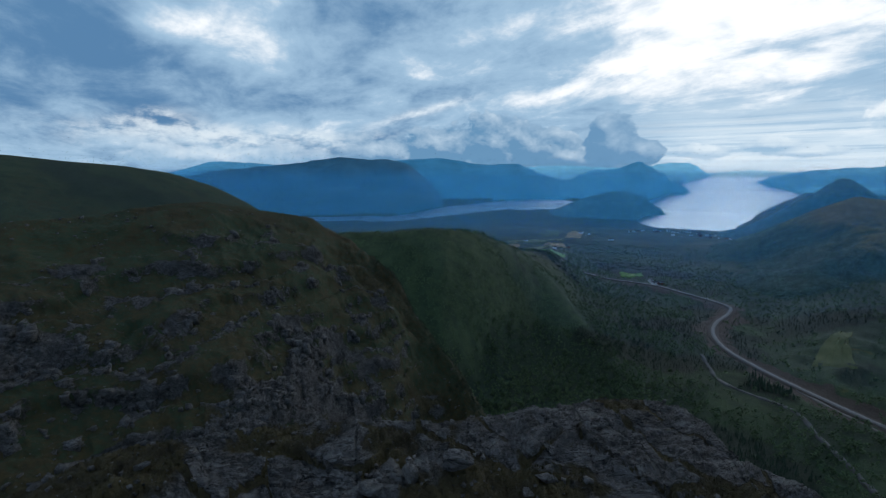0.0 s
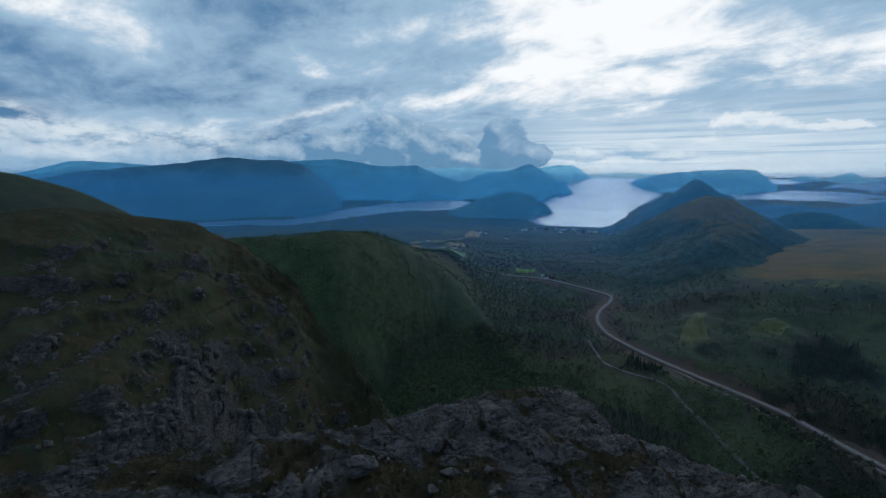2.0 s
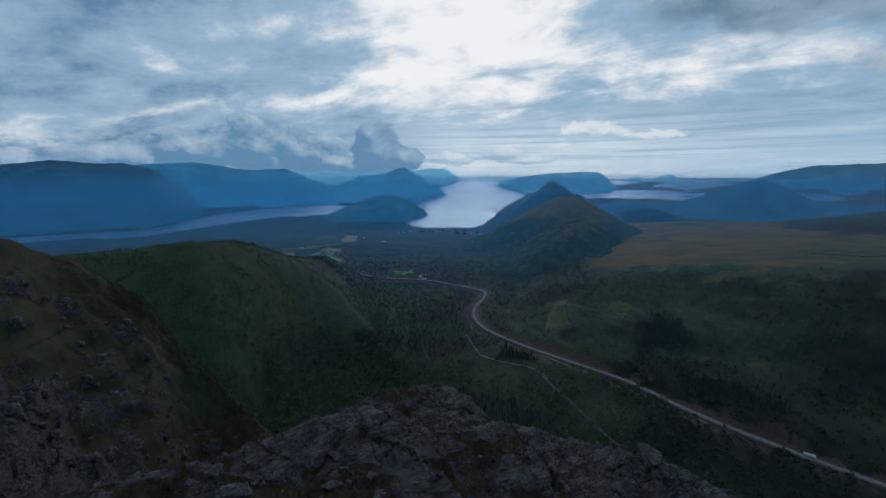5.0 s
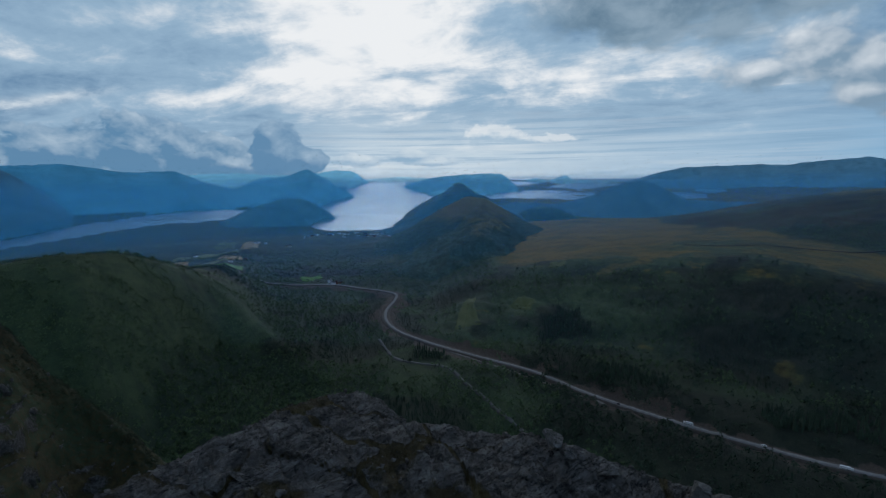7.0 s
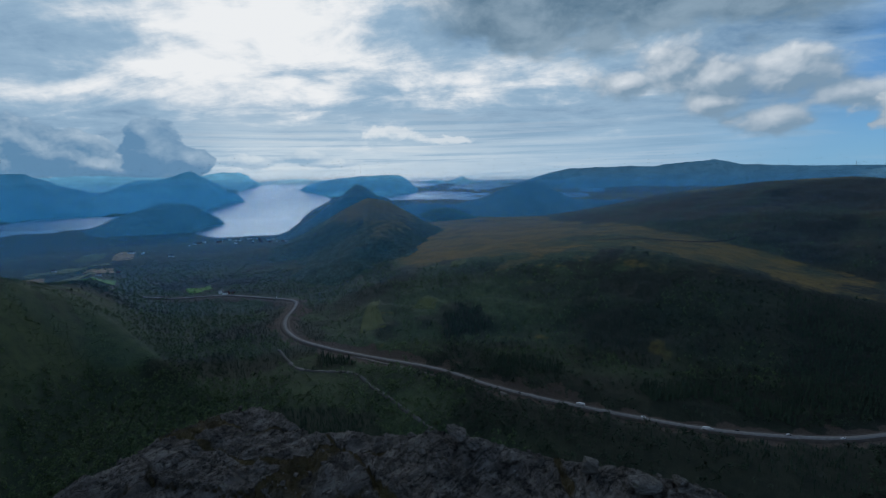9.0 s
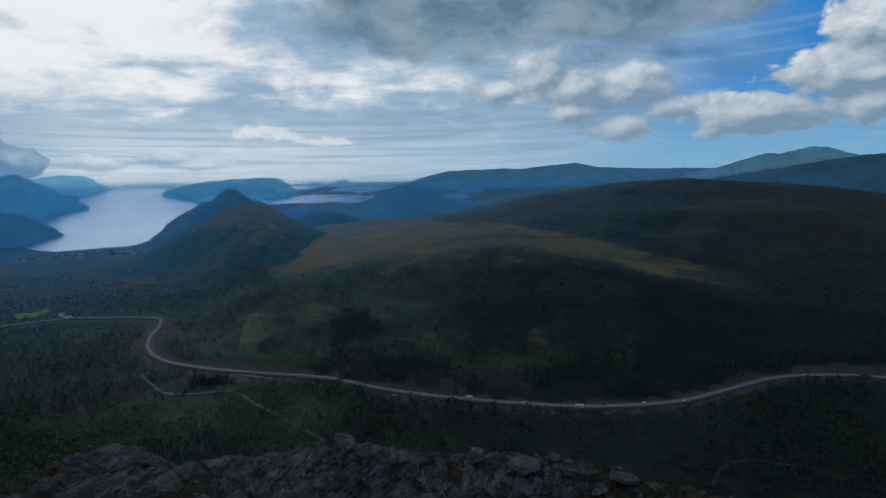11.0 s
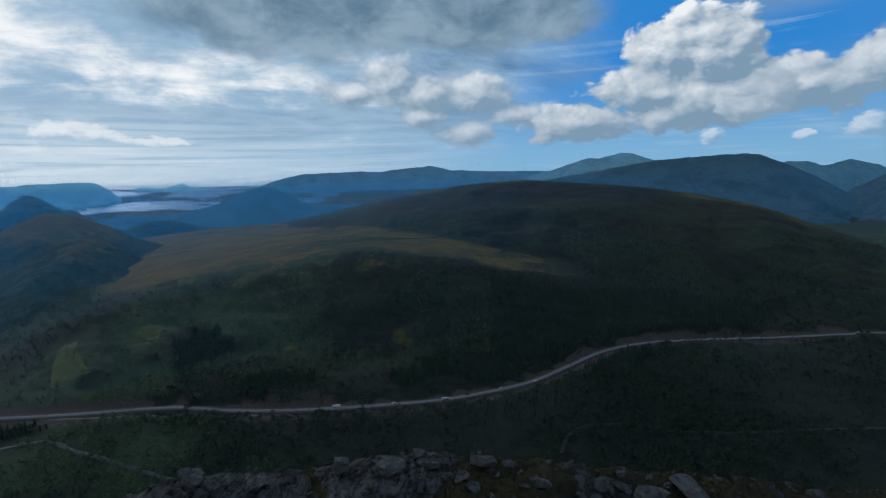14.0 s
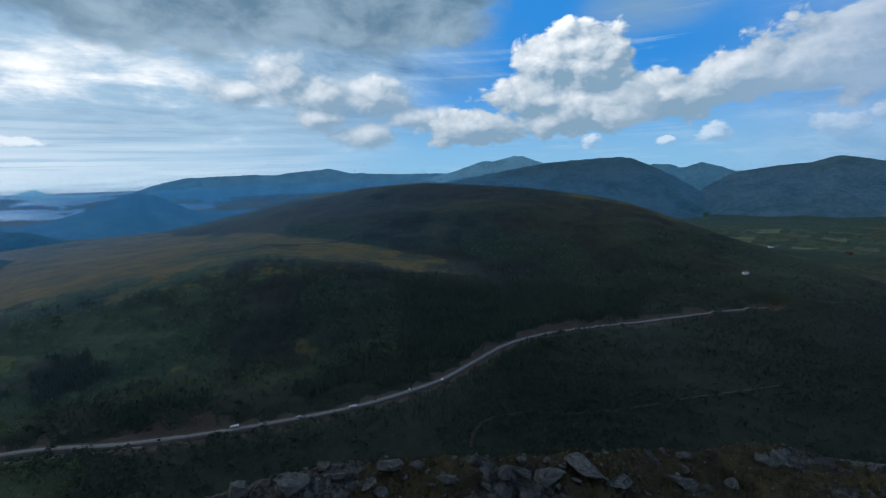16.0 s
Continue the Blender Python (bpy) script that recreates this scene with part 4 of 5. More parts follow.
# ---- haze: thin curved sheets, tinted blue, stand in for it over the valley ----
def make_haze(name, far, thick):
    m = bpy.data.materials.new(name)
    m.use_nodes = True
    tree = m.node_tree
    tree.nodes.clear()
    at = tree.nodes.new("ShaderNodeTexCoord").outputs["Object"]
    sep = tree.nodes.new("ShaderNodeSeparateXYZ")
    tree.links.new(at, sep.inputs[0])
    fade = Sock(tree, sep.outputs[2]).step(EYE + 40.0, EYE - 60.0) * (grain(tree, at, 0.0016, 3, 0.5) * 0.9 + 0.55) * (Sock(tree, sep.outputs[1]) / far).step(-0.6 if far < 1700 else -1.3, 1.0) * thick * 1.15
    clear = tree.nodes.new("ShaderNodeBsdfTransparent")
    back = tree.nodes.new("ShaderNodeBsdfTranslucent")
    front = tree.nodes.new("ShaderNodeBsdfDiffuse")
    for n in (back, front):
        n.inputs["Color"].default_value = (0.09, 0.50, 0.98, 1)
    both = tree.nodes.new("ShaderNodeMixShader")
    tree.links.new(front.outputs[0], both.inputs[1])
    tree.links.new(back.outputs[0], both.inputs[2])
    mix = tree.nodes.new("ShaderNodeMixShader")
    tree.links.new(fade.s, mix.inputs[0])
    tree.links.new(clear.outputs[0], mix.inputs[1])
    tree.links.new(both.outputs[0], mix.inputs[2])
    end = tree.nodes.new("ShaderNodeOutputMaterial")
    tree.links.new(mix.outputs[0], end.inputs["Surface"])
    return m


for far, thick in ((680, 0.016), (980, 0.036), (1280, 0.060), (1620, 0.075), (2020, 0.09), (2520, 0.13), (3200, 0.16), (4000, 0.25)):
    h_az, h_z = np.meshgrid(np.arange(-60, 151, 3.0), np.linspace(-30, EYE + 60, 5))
    haze = tagged(new("haze", sheet_mesh("haze", far * np.sin(np.radians(h_az)), far * np.cos(np.radians(h_az)), h_z)), "thin blue sheet standing in for haze over the valley", "haze", kind="structure")
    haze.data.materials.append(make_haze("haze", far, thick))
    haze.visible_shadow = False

# ---- helpers for things ----
def part(name, bm, material, parent=None, label=""):
    mesh = bpy.data.meshes.new(name)
    bm.to_mesh(mesh)
    bm.free()
    ob = new(name, mesh)
    mesh.materials.append(material)
    ob.parent = parent
    return tagged(ob, label)


def block(size, at=(0, 0, 0), bevel=0.0):
    """A box with softened edges, standing on at."""
    bm = bmesh.new()
    bmesh.ops.create_cube(bm, size=1, matrix=Matrix.Translation((at[0], at[1], at[2] + size[2] / 2)) @ Matrix.Diagonal((*size, 1)))
    if bevel:
        bmesh.ops.bevel(bm, geom=list(bm.edges), offset=bevel, segments=2, affect="EDGES")
    return bm


def disc(radius, width, at, axis="Y", sides=16):
    bm = bmesh.new()
    turn = Matrix.Rotation(radians(90), 4, "X" if axis == "Y" else "Y") if axis in "XY" else Matrix.Identity(4)
    bmesh.ops.create_cone(bm, cap_ends=True, segments=sides, radius1=radius, radius2=radius, depth=width, matrix=Matrix.Translation(at) @ turn)
    return bm


def raw_mesh(name, co, faces, material):
    """One mesh out of arrays of places and equal-sided faces."""
    n = faces.shape[1]
    mesh = bpy.data.meshes.new(name)
    mesh.vertices.add(len(co))
    mesh.vertices.foreach_set("co", np.asarray(co, np.float32).ravel())
    mesh.loops.add(faces.size)
    mesh.loops.foreach_set("vertex_index", faces.astype(np.int32).ravel())
    mesh.polygons.add(len(faces))
    mesh.polygons.foreach_set("loop_start", np.arange(0, faces.size, n, dtype=np.int32))
    mesh.update()
    mesh.materials.append(material)
    return mesh


def strewn(name, patterns, places, sizes, material, seed, tall=1.0):
    """Many copies of small patterns (places, triangles) in one mesh, each turned and sized."""
    rng = np.random.default_rng(seed)
    which = rng.integers(0, len(patterns), len(places))
    all_co, all_tri, base = [], [], 0
    for k, (co, tri) in enumerate(patterns):
        p, sz = places[which == k], sizes[which == k]
        a = rng.uniform(0, 2 * math.pi, len(p))
        c, s_ = np.cos(a)[:, None], np.sin(a)[:, None]
        st = rng.uniform(0.8, 1.25, len(p))[:, None] * tall
        q = np.stack([(co[None, :, 0] * c - co[None, :, 1] * s_) * sz[:, None], (co[None, :, 0] * s_ + co[None, :, 1] * c) * sz[:, None], co[None, :, 2] * sz[:, None] * st], -1) + p[:, None, :]
        all_co.append(q.reshape(-1, 3))
        all_tri.append((tri[None] + base + np.arange(len(p))[:, None, None] * len(co)).reshape(-1, 3))
        base += len(p) * len(co)
    return raw_mesh(name, np.concatenate(all_co), np.concatenate(all_tri), material)


# ---- road, tracks and stream ----
M_ROAD = make_plain("asphalt", (0.15, 0.145, 0.14), (0.24, 0.23, 0.22), 0.3)
M_GRAVEL = make_plain("gravel", (0.10, 0.09, 0.08), (0.17, 0.155, 0.14), 0.4)
M_BANK = make_plain("raw_earth", (0.045, 0.036, 0.030), (0.085, 0.070, 0.058), 0.2)
M_STREAM = make_plain("stream_stones", (0.06, 0.062, 0.062), (0.15, 0.15, 0.148), 0.12)


def ribbon(name, line, width, lift, material, label, ragged=0.0, seed=0, smooth=True):
    """A strip laid along the ground, with edges that turn down into it."""
    d = np.gradient(line, axis=0)
    d /= np.linalg.norm(d, axis=1)[:, None]
    side = np.stack([d[:, 1], -d[:, 0]], 1)
    wob = 1 + ragged * rough(np.arange(len(line)) * 1.0, np.zeros(len(line)), 3, 3, 0.6, seed)
    level = height(line[:, 0], line[:, 1])
    if smooth:
        k = np.ones(9) / 9
        level = np.maximum(np.convolve(np.pad(level, 4, "edge"), k, "valid"), level - 1.0)
    cols, zs = [], []
    for f, drop in ((-0.62, 2.5), (-0.5, 0.0), (0.0, -0.06), (0.5, 0.0), (0.62, 2.5)):
        cols.append(line + side * (f * width * wob)[:, None])
        zs.append(level + lift - drop)
    xy, z = np.stack(cols, 0), np.stack(zs, 0)
    ob = tagged(new(name, sheet_mesh(name, xy[:, :, 0], xy[:, :, 1], z)), label, name.split("_")[0], kind="structure")
    ob.data.materials.append(material)
    return ob, level


road, road_z = ribbon("road", ROAD_XY, 5.5, 1.6, M_ROAD, "pale grey two-lane valley road with gravel verges")
ribbon("road_verge", ROAD_XY, 13.0, 1.1, M_BANK, "brown gravel shoulder under the road", 0.25, 5)
ribbon("track", round_line([(96.5, 405), (97.2, 428), (99.5, 452), (104, 468), (110, 476), (117, 505), (124, 560), (131, 640)]), 3.5, 1.0, M_BANK, "rough gravel track through the heath", 0.3, 6)
ribbon("track", round_line([(39, 655), (44, 606), (49, 566), (54, 540), (58.5, 520)]), 4.5, 0.7, M_GRAVEL, "old gravel road beside the new one", 0.2, 7)
ribbon("stream", round_line([(30.2, 700), (31.2, 655), (32.2, 622), (35.5, 596), (39, 578), (41.3, 530), (43.5, 497), (46, 462), (49, 430)]), 4.5, 1.1, M_STREAM, "stony stream bed with little water", 0.7, 8)
ribbon("ditch", round_line([(66, 1260), (70, 1235), (74, 1270), (78, 1320), (82, 1400), (86, 1480)]), 9.0, 0.5, make_plain("peat_water", (0.012, 0.014, 0.014), (0.022, 0.024, 0.020), 0.1), "dark ditch winding through the golden bog", 0.4, 9)

# ---- fields ----
M_STUBBLE = make_plain("stubble", (0.24, 0.15, 0.06), (0.34, 0.22, 0.09), 0.02)
M_MEADOW = make_plain("meadow", (0.07, 0.17, 0.03), (0.11, 0.24, 0.05), 0.02)
M_PALE = make_plain("pale_grass", (0.12, 0.13, 0.055), (0.19, 0.19, 0.08), 0.02)
M_TURF = make_plain("rough_pasture", (0.045, 0.068, 0.020), (0.080, 0.098, 0.030), 0.03)


def field(az0, az1, r0, r1, skew, material, label, seed, taper=0.0):
    """A cultivated patch draped on the ground."""
    u, v = np.meshgrid(np.linspace(0, 1, 22), np.linspace(0, 1, 14))
    az = az0 + (az1 - az0) * (0.5 + (u - 0.5) * (1 - taper * v)) + skew * v + rough(v * 9, u * 9, 4, 3, 0.5, seed) * 0.16 * (az1 - az0)
    r = (r0 + (r1 - r0) * v) * (1 + 0.035 * rough(u * 9, v * 9, 4, 3, 0.5, seed + 1))
    x, y, z = land(az, r)[:3]
    edge = np.minimum(np.minimum(u, 1 - u), np.minimum(v, 1 - v)) < 0.01
    ob = tagged(new("field", sheet_mesh("field", x, y, np.where(edge, z - 3, z + 0.9))), label, "field", "fields in the valley", kind="structure")
    ob.data.materials.append(material)


field(6.4, 9.0, 1560, 1780, 0.6, M_STUBBLE, "orange stubble field by the river", 1)
field(9.3, 13.2, 1570, 1660, 0.5, M_PALE, "pale mown hay field", 2)
field(11.4, 14.4, 1290, 1480, 0.6, M_MEADOW, "bright green meadow", 3)
field(9.0, 11.2, 1400, 1530, 0.5, M_PALE, "pale grass field", 4)
field(12.0, 15.0, 1700, 1830, 0.2, M_STUBBLE, "golden barley strip", 5)
field(7.5, 14.0, 1850, 1930, 1.4, M_PALE, "long pale strip beside the road", 6)
field(11.5, 14.0, 2020, 2250, 1.2, M_TURF, "green pasture on the neck", 7)
field(14.6, 16.5, 1950, 2200, 0.5, M_STUBBLE, "narrow golden field", 8)
field(21.0, 23.6, 1240, 1290, 0.2, M_MEADOW, "small bright meadow in the wood", 9)
field(39.6, 43.4, 735, 900, 0.3, M_TURF, "sunny pasture clearing above the road", 10, 0.8)
field(46.5, 49.5, 800, 860, 1.6, M_TURF, "small pasture among birches", 11, 0.5)
field(51.0, 53.0, 1030, 1075, 0.6, M_TURF, "pale clearing at the wood's edge", 12)
M_STRIP = make_plain("strip_pasture", (0.045, 0.070, 0.028), (0.075, 0.100, 0.042), 0.02)
M_FALLOW = make_plain("fallow_strip", (0.085, 0.080, 0.040), (0.125, 0.112, 0.056), 0.02)
for k in range(28):
    a = 123.5 + (k % 7) * 2.3 + 0.5 * math.sin(k * 2.1)
    r0 = 1780 + (k // 7) * 135 + 22 * math.sin(k)
    paint, text = ((M_STRIP, "green pasture strip"), (M_FALLOW, "pale hay strip"), (M_STRIP, "green pasture strip"), (M_TURF, "rough pasture strip"), (M_PALE, "pale grass strip"))[(k * 3) % 5]
    field(a, a + 1.9, r0, r0 + 92, 0.5, paint, text + " of the farmland", 20 + k)

# ---- woods ----
def leafy(seed, leaves=11):
    """A young birch: bent trunk and an airy crown of leaf clumps; unit height."""
    rng = np.random.default_rng(seed)
    co, tri = [], []
    for k in range(3):
        co.append((0.02 * math.cos(k * 2.1), 0.02 * math.sin(k * 2.1), -0.12))
    co.append((0.03, 0.0, 0.75))
    tri += [(0, 1, 3), (1, 2, 3), (2, 0, 3)]
    for k in range(leaves):
        a, h = rng.uniform(0, 6.28), rng.uniform(0.22, 1.0)
        w = 0.46 * math.sin(math.pi * min(1, 0.15 + 0.9 * (h - 0.1))) * rng.uniform(0.4, 1.0)
        c = np.array((w * math.cos(a), w * math.sin(a), h))
        n = rng.normal(0, 1, (3, 3))
        u, v = n[0] / np.linalg.norm(n[0]), n[1] / np.linalg.norm(n[1])
        sz = rng.uniform(0.15, 0.25)
        b = len(co)
        co += [c + u * sz * 1.1, c + v * sz, c - (u + v) * sz * 0.75, c + np.array((0, 0, sz * 0.8))]
        tri += [(b, b + 1, b + 3), (b + 1, b + 2, b + 3), (b + 2, b, b + 3)]
    return np.array(co, float), np.array(tri, int)


def needled(seed):
    """A spruce of drooping, jagged whorls; unit height."""
    rng = np.random.default_rng(seed)
    co, tri = [(0.02, 0, -0.1), (-0.01, 0.017, -0.1), (-0.01, -0.017, -0.1), (0, 0, 0.9)], [(0, 1, 3), (1, 2, 3), (2, 0, 3)]
    for k in range(5):
        h, w = 0.14 + 0.17 * k, 0.21 * (1 - k / 5.6)
        b, m = len(co), 7
        co.append((rng.normal(0, 0.01), rng.normal(0, 0.01), h + 0.25))
        for j in range(m):
            a = 6.283 * (j + rng.uniform(-0.25, 0.25)) / m
            q = w * rng.uniform(0.65, 1.15)
            co.append((q * math.cos(a), q * math.sin(a), h + rng.uniform(-0.06, 0.02)))
        tri += [(b, b + 1 + j, b + 1 + (j + 1) % m) for j in range(m)]
    return np.array(co, float), np.array(tri, int)


rng = np.random.default_rng(7)
t_az = rng.uniform(-14, 142, 110000)
t_r = np.exp(rng.uniform(math.log(345), math.log(1900), 110000))
t_x, t_y, t_z, t_rock, t_wood, t_bog, t_dry, t_lush_lit = land(t_az, t_r)
clear_of_road = off_road(t_x, t_y) > 20 + 10 * rough(t_x, t_y, 60, 3, 0.5, 91)
gladed = np.ones(len(t_az), bool)
for a0, a1, r0, r1 in ((40.2, 44, 735, 905), (46.5, 50.5, 800, 860), (51, 54, 1040, 1090), (11.2, 15, 1280, 1490), (6, 14, 1390, 1700), (21, 24, 1235, 1295)):
    gladed &= ~((t_az > a0 - 0.2) & (t_az < a1 + 0.2) & (t_r > r0 - 10) & (t_r < r1 + 10))
chance = np.clip(t_wood * 1.5 - 0.30, 0, 1) * clear_of_road * gladed
dark = rough(t_x, t_y, 120, 4, 0.5, 93) + 0.12 * (1 - t_lush_lit) * ease(1.0, 0.4, (t_r - 500) / 500) + 0.22 * ease(64, 78, t_az) * ease(570, 500, t_r) * ease(118, 104, t_az)
keep = rng.uniform(0, 1, len(t_az)) < chance
in_stand = planted(t_az, t_r, t_x, t_y) > 0.5
keep |= in_stand & clear_of_road & gladed
spruce = keep & ((dark > 0.46) & (t_az > 24) | in_stand)
birch = keep & ~spruce
places = np.stack([t_x, t_y, t_z], 1)
birch = np.flatnonzero(birch)[:32000]
bright_ones = t_lush_lit[birch] + rng.uniform(-0.25, 0.25, len(birch)) > 0.5
# same trees in darker leaves where the cover mask, cloud shade included, is low
M_ALDER = make_leaves("alder_leaves", (0.014, 0.030, 0.020), (0.040, 0.066, 0.038))
for pick, name, paint, text in ((birch[bright_ones], "birch_wood", M_BIRCH, "green birch wood and scrub on the valley sides"), (birch[~bright_ones], "alder_wood", M_ALDER, "dark alder and pine scrub along the road")):
    tagged(new(name, strewn(name, [leafy(k) for k in range(6)], places[pick], rng.uniform(3.0, 6.5, len(pick)), paint, 11)), text, "wood", kind="stuff")
pick = np.flatnonzero(spruce)[:9000]
tagged(new("spruce_wood", strewn("spruce_wood", [needled(k) for k in range(5)], places[pick], rng.uniform(4.0, 7.5, len(pick)) * np.where(in_stand[pick], 1.25, 0.8), M_SPRUCE, 12)), "dark planted spruce stands above the road", "wood", kind="stuff")
s_az, s_r = rng.uniform(-16, 26, 26000), np.exp(rng.uniform(math.log(330), math.log(860), 26000))
s_x, s_y, s_z = land(s_az, s_r)[:3]
bushy = (rough(s_x, s_y, 38, 4, 0.6, 95) > -0.05) & (s_z > 60)
M_SCRUB = make_leaves("scrub_leaves", (0.028, 0.060, 0.028), (0.098, 0.150, 0.062))
tagged(new("hillside_scrub", strewn("hillside_scrub", [leafy(k, 7) for k in range(20, 24)], np.stack([s_x, s_y, s_z - 0.2], 1)[bushy], rng.uniform(1.2, 4.2, bushy.sum()), M_SCRUB, 13, 0.8)), "low willow and juniper scrub on the green hillside", "scrub", kind="stuff")

e_az = rng.uniform(-9, 11, 2600)
e_r = along(e_az, FAR_CRAG) + rng.normal(0, 9, 2600)
e_x, e_y, e_z = land(e_az, e_r)[:3]
M_LING = make_leaves("ling_leaves", (0.016, 0.026, 0.014), (0.050, 0.060, 0.028))
tagged(new("crag_scrub", strewn("crag_scrub", [leafy(k, 7) for k in range(24, 28)], np.stack([e_x, e_y, e_z - 0.25], 1), rng.uniform(0.7, 2.0, 2600), M_LING, 14, 0.8)), "low juniper and heather along the edge of the crag", "scrub", kind="stuff")

# ---- rocks ----
def boulder_mesh(seed, detail=2):
    """A split, weathered block: a ball cut by planes and roughened."""
    rg = np.random.default_rng(seed)
    bm = bmesh.new()
    bmesh.ops.create_icosphere(bm, subdivisions=detail, radius=1.0)
    cuts = [(Vector(rg.normal(0, 1, 3)).normalized(), rg.uniform(0.34, 0.66)) for k in range(10)]
    for v in bm.verts:
        p = v.co.copy()
        for n, d in cuts:
            over = p.dot(n) - d
            if over > 0:
                p -= n * over * 0.93
        p *= 1 + 0.07 * noise.noise(p * 2.6 + Vector((seed, 0, 0)))
        v.co = Vector((p.x * 1.25, p.y * 0.95, p.z * 0.72))
    mesh = bpy.data.meshes.new("rock")
    bm.to_mesh(mesh)
    bm.free()
    return mesh


ROCKS = [boulder_mesh(k, 3) for k in range(10)]
for m in ROCKS:
    m.materials.append(M_STONE)


def rock(az, r, size, turn, kind, label, sink=0.25):
    x, y = r * math.sin(radians(az)), r * math.cos(radians(az))
    z = float(height(x, y)[0])
    ob = new("rock", ROCKS[kind % len(ROCKS)])
    ob.matrix_world = pose(x, y, z + size * (0.5 - sink), 12 * math.sin(turn), 10 * math.cos(turn * 1.7), turn * 57) @ Matrix.Diagonal((size, size, size * (0.75 + 0.3 * math.sin(turn * 3)), 1))
    return tagged(ob, label, "rock", "loose rocks on the lookout")


rg = random.Random(5)
for k in range(230):
    az = rg.choice((rg.uniform(-48, 141), rg.uniform(72, 136), rg.uniform(85, 125)))
    edge_r = float(along(np.array([az]), FAR_EDGE)[0])
    r = edge_r * rg.uniform(0.62, 1.02)
    size = 0.10 + 0.30 * rg.random() ** 2.2
    rock(az, r, size, rg.uniform(0, 6.28), k, "small grey weathered stone lying in heath" if size < 0.2 else "grey lichen-flecked boulder resting on bare rock")
# larger blocks that stand out on the rim
for az, r, size, k in ((88, 17.6, 0.62, 3), (76.5, 17.0, 0.75, 4), (70.5, 17.3, 0.6, 5), (105, 18.3, 0.42, 6), (108.5, 18.6, 0.7, 7), (112.5, 19.6, 0.9, 8), (116.5, 19.5, 0.55, 9), (123, 22.0, 0.6, 1), (130.5, 25.5, 0.55, 3), (54, 18.2, 0.6, 0), (60, 17.6, 0.55, 2), (-28, 17.5, 0.6, 1), (-9, 16.2, 0.55, 4), (-4, 16.8, 0.5, 3), (14, 17.0, 0.5, 6), (12, 18.6, 0.45, 8), (1.5, 17.2, 0.8, 5), (-33, 17.0, 0.5, 7)):
    rock(az, r, size, az * 0.37, k, "large angular grey block on the rim of the lookout", 0.3)

pebbles = [boulder_mesh(k, 1) for k in range(40, 45)]
patterns = []
for m in pebbles:
    m.calc_loop_triangles()
    patterns.append((np.array([v.co[:] for v in m.vertices]), np.array([t.vertices[:] for t in m.loop_triangles])))
def chip(seed):
    """A sharp-edged broken block."""
    rg3 = np.random.default_rng(seed)
    box = np.array([(x, y, z) for x in (-1, 1) for y in (-1, 1) for z in (-1, 1)], float)
    co = box * rg3.uniform(0.55, 1.0, 3) * (1 + rg3.uniform(-0.38, 0.22, (8, 1))) + rg3.uniform(-0.22, 0.22, (8, 3))
    quads = ((0, 1, 3, 2), (4, 6, 7, 5), (0, 4, 5, 1), (2, 3, 7, 6), (0, 2, 6, 4), (1, 5, 7, 3))
    return co * 0.85, np.array([t for a, b, c, d in quads for t in ((a, b, c), (a, c, d))], int)


chips = [chip(k) for k in range(14)]
c_az, c_r = rng.uniform(-49, 8, 11000), np.exp(rng.uniform(math.log(60), math.log(285), 11000))
c_x, c_y, c_z, c_rock = land(c_az, c_r)[:4]
scree = rng.uniform(0, 1, len(c_az)) < 0.25 + 0.75 * (rough(c_x, c_y, 20, 4, 0.6, 97) > 0.05)
tagged(new("scree", strewn("scree", chips, np.stack([c_x, c_y, c_z - 0.02], 1)[scree], 0.12 + 0.9 * rng.uniform(0, 1, scree.sum()) ** 6, M_STONE, 14, 0.75)), "grey boulders and scree strewn over the craggy ridge", "scree", kind="stuff")
o_az, o_r = rng.uniform(-49, 6, 14000), np.exp(rng.uniform(math.log(62), math.log(275), 14000))
o_x, o_y, o_z, o_rock = land(o_az, o_r)[:4]
stand_out = (o_rock > 0.46) & (rough(o_x, o_y, 18, 4, 0.6, 98) > -0.15)
tagged(new("outcrop", strewn("outcrop", chips, np.stack([o_x, o_y, o_z - 0.45], 1)[stand_out], 0.40 + 1.7 * rng.uniform(0, 1, stand_out.sum()) ** 2.4, M_CRAG, 17, 1.1)), "jointed grey rock outcrops breaking out of the craggy ridge", "outcrop", kind="stuff")
e_az, e_r = rng.uniform(-49, 141, 7000), rng.uniform(10.5, 28, 7000)
e_x, e_y, e_z = land(e_az, e_r)[:3]
tagged(new("rubble", strewn("rubble", chips + patterns, np.stack([e_x, e_y, e_z], 1), 0.025 + 0.13 * rng.uniform(0, 1, 7000) ** 4, M_STONE, 15)), "small stones and rubble on the lookout rock", "rubble", kind="stuff")

# ---- heath on the lookout ----
def tussock(seed, blades=9):
    rg2 = np.random.default_rng(seed)
    co, tri = [], []
    for k in range(blades):
        a, lean_, h = rg2.uniform(0, 6.28), rg2.uniform(0.1, 0.75), rg2.uniform(0.5, 1.0)
        b = len(co)
        o = np.array((math.cos(a), math.sin(a), 0))
        w = np.array((-math.sin(a), math.cos(a), 0)) * rg2.uniform(0.03, 0.09)
        co += [o * 0.12 - w, o * 0.12 + w, o * lean_ + np.array((0, 0, h))]
        tri += [(b, b + 1, b + 2)]
    return np.array(co, float), np.array(tri, int)


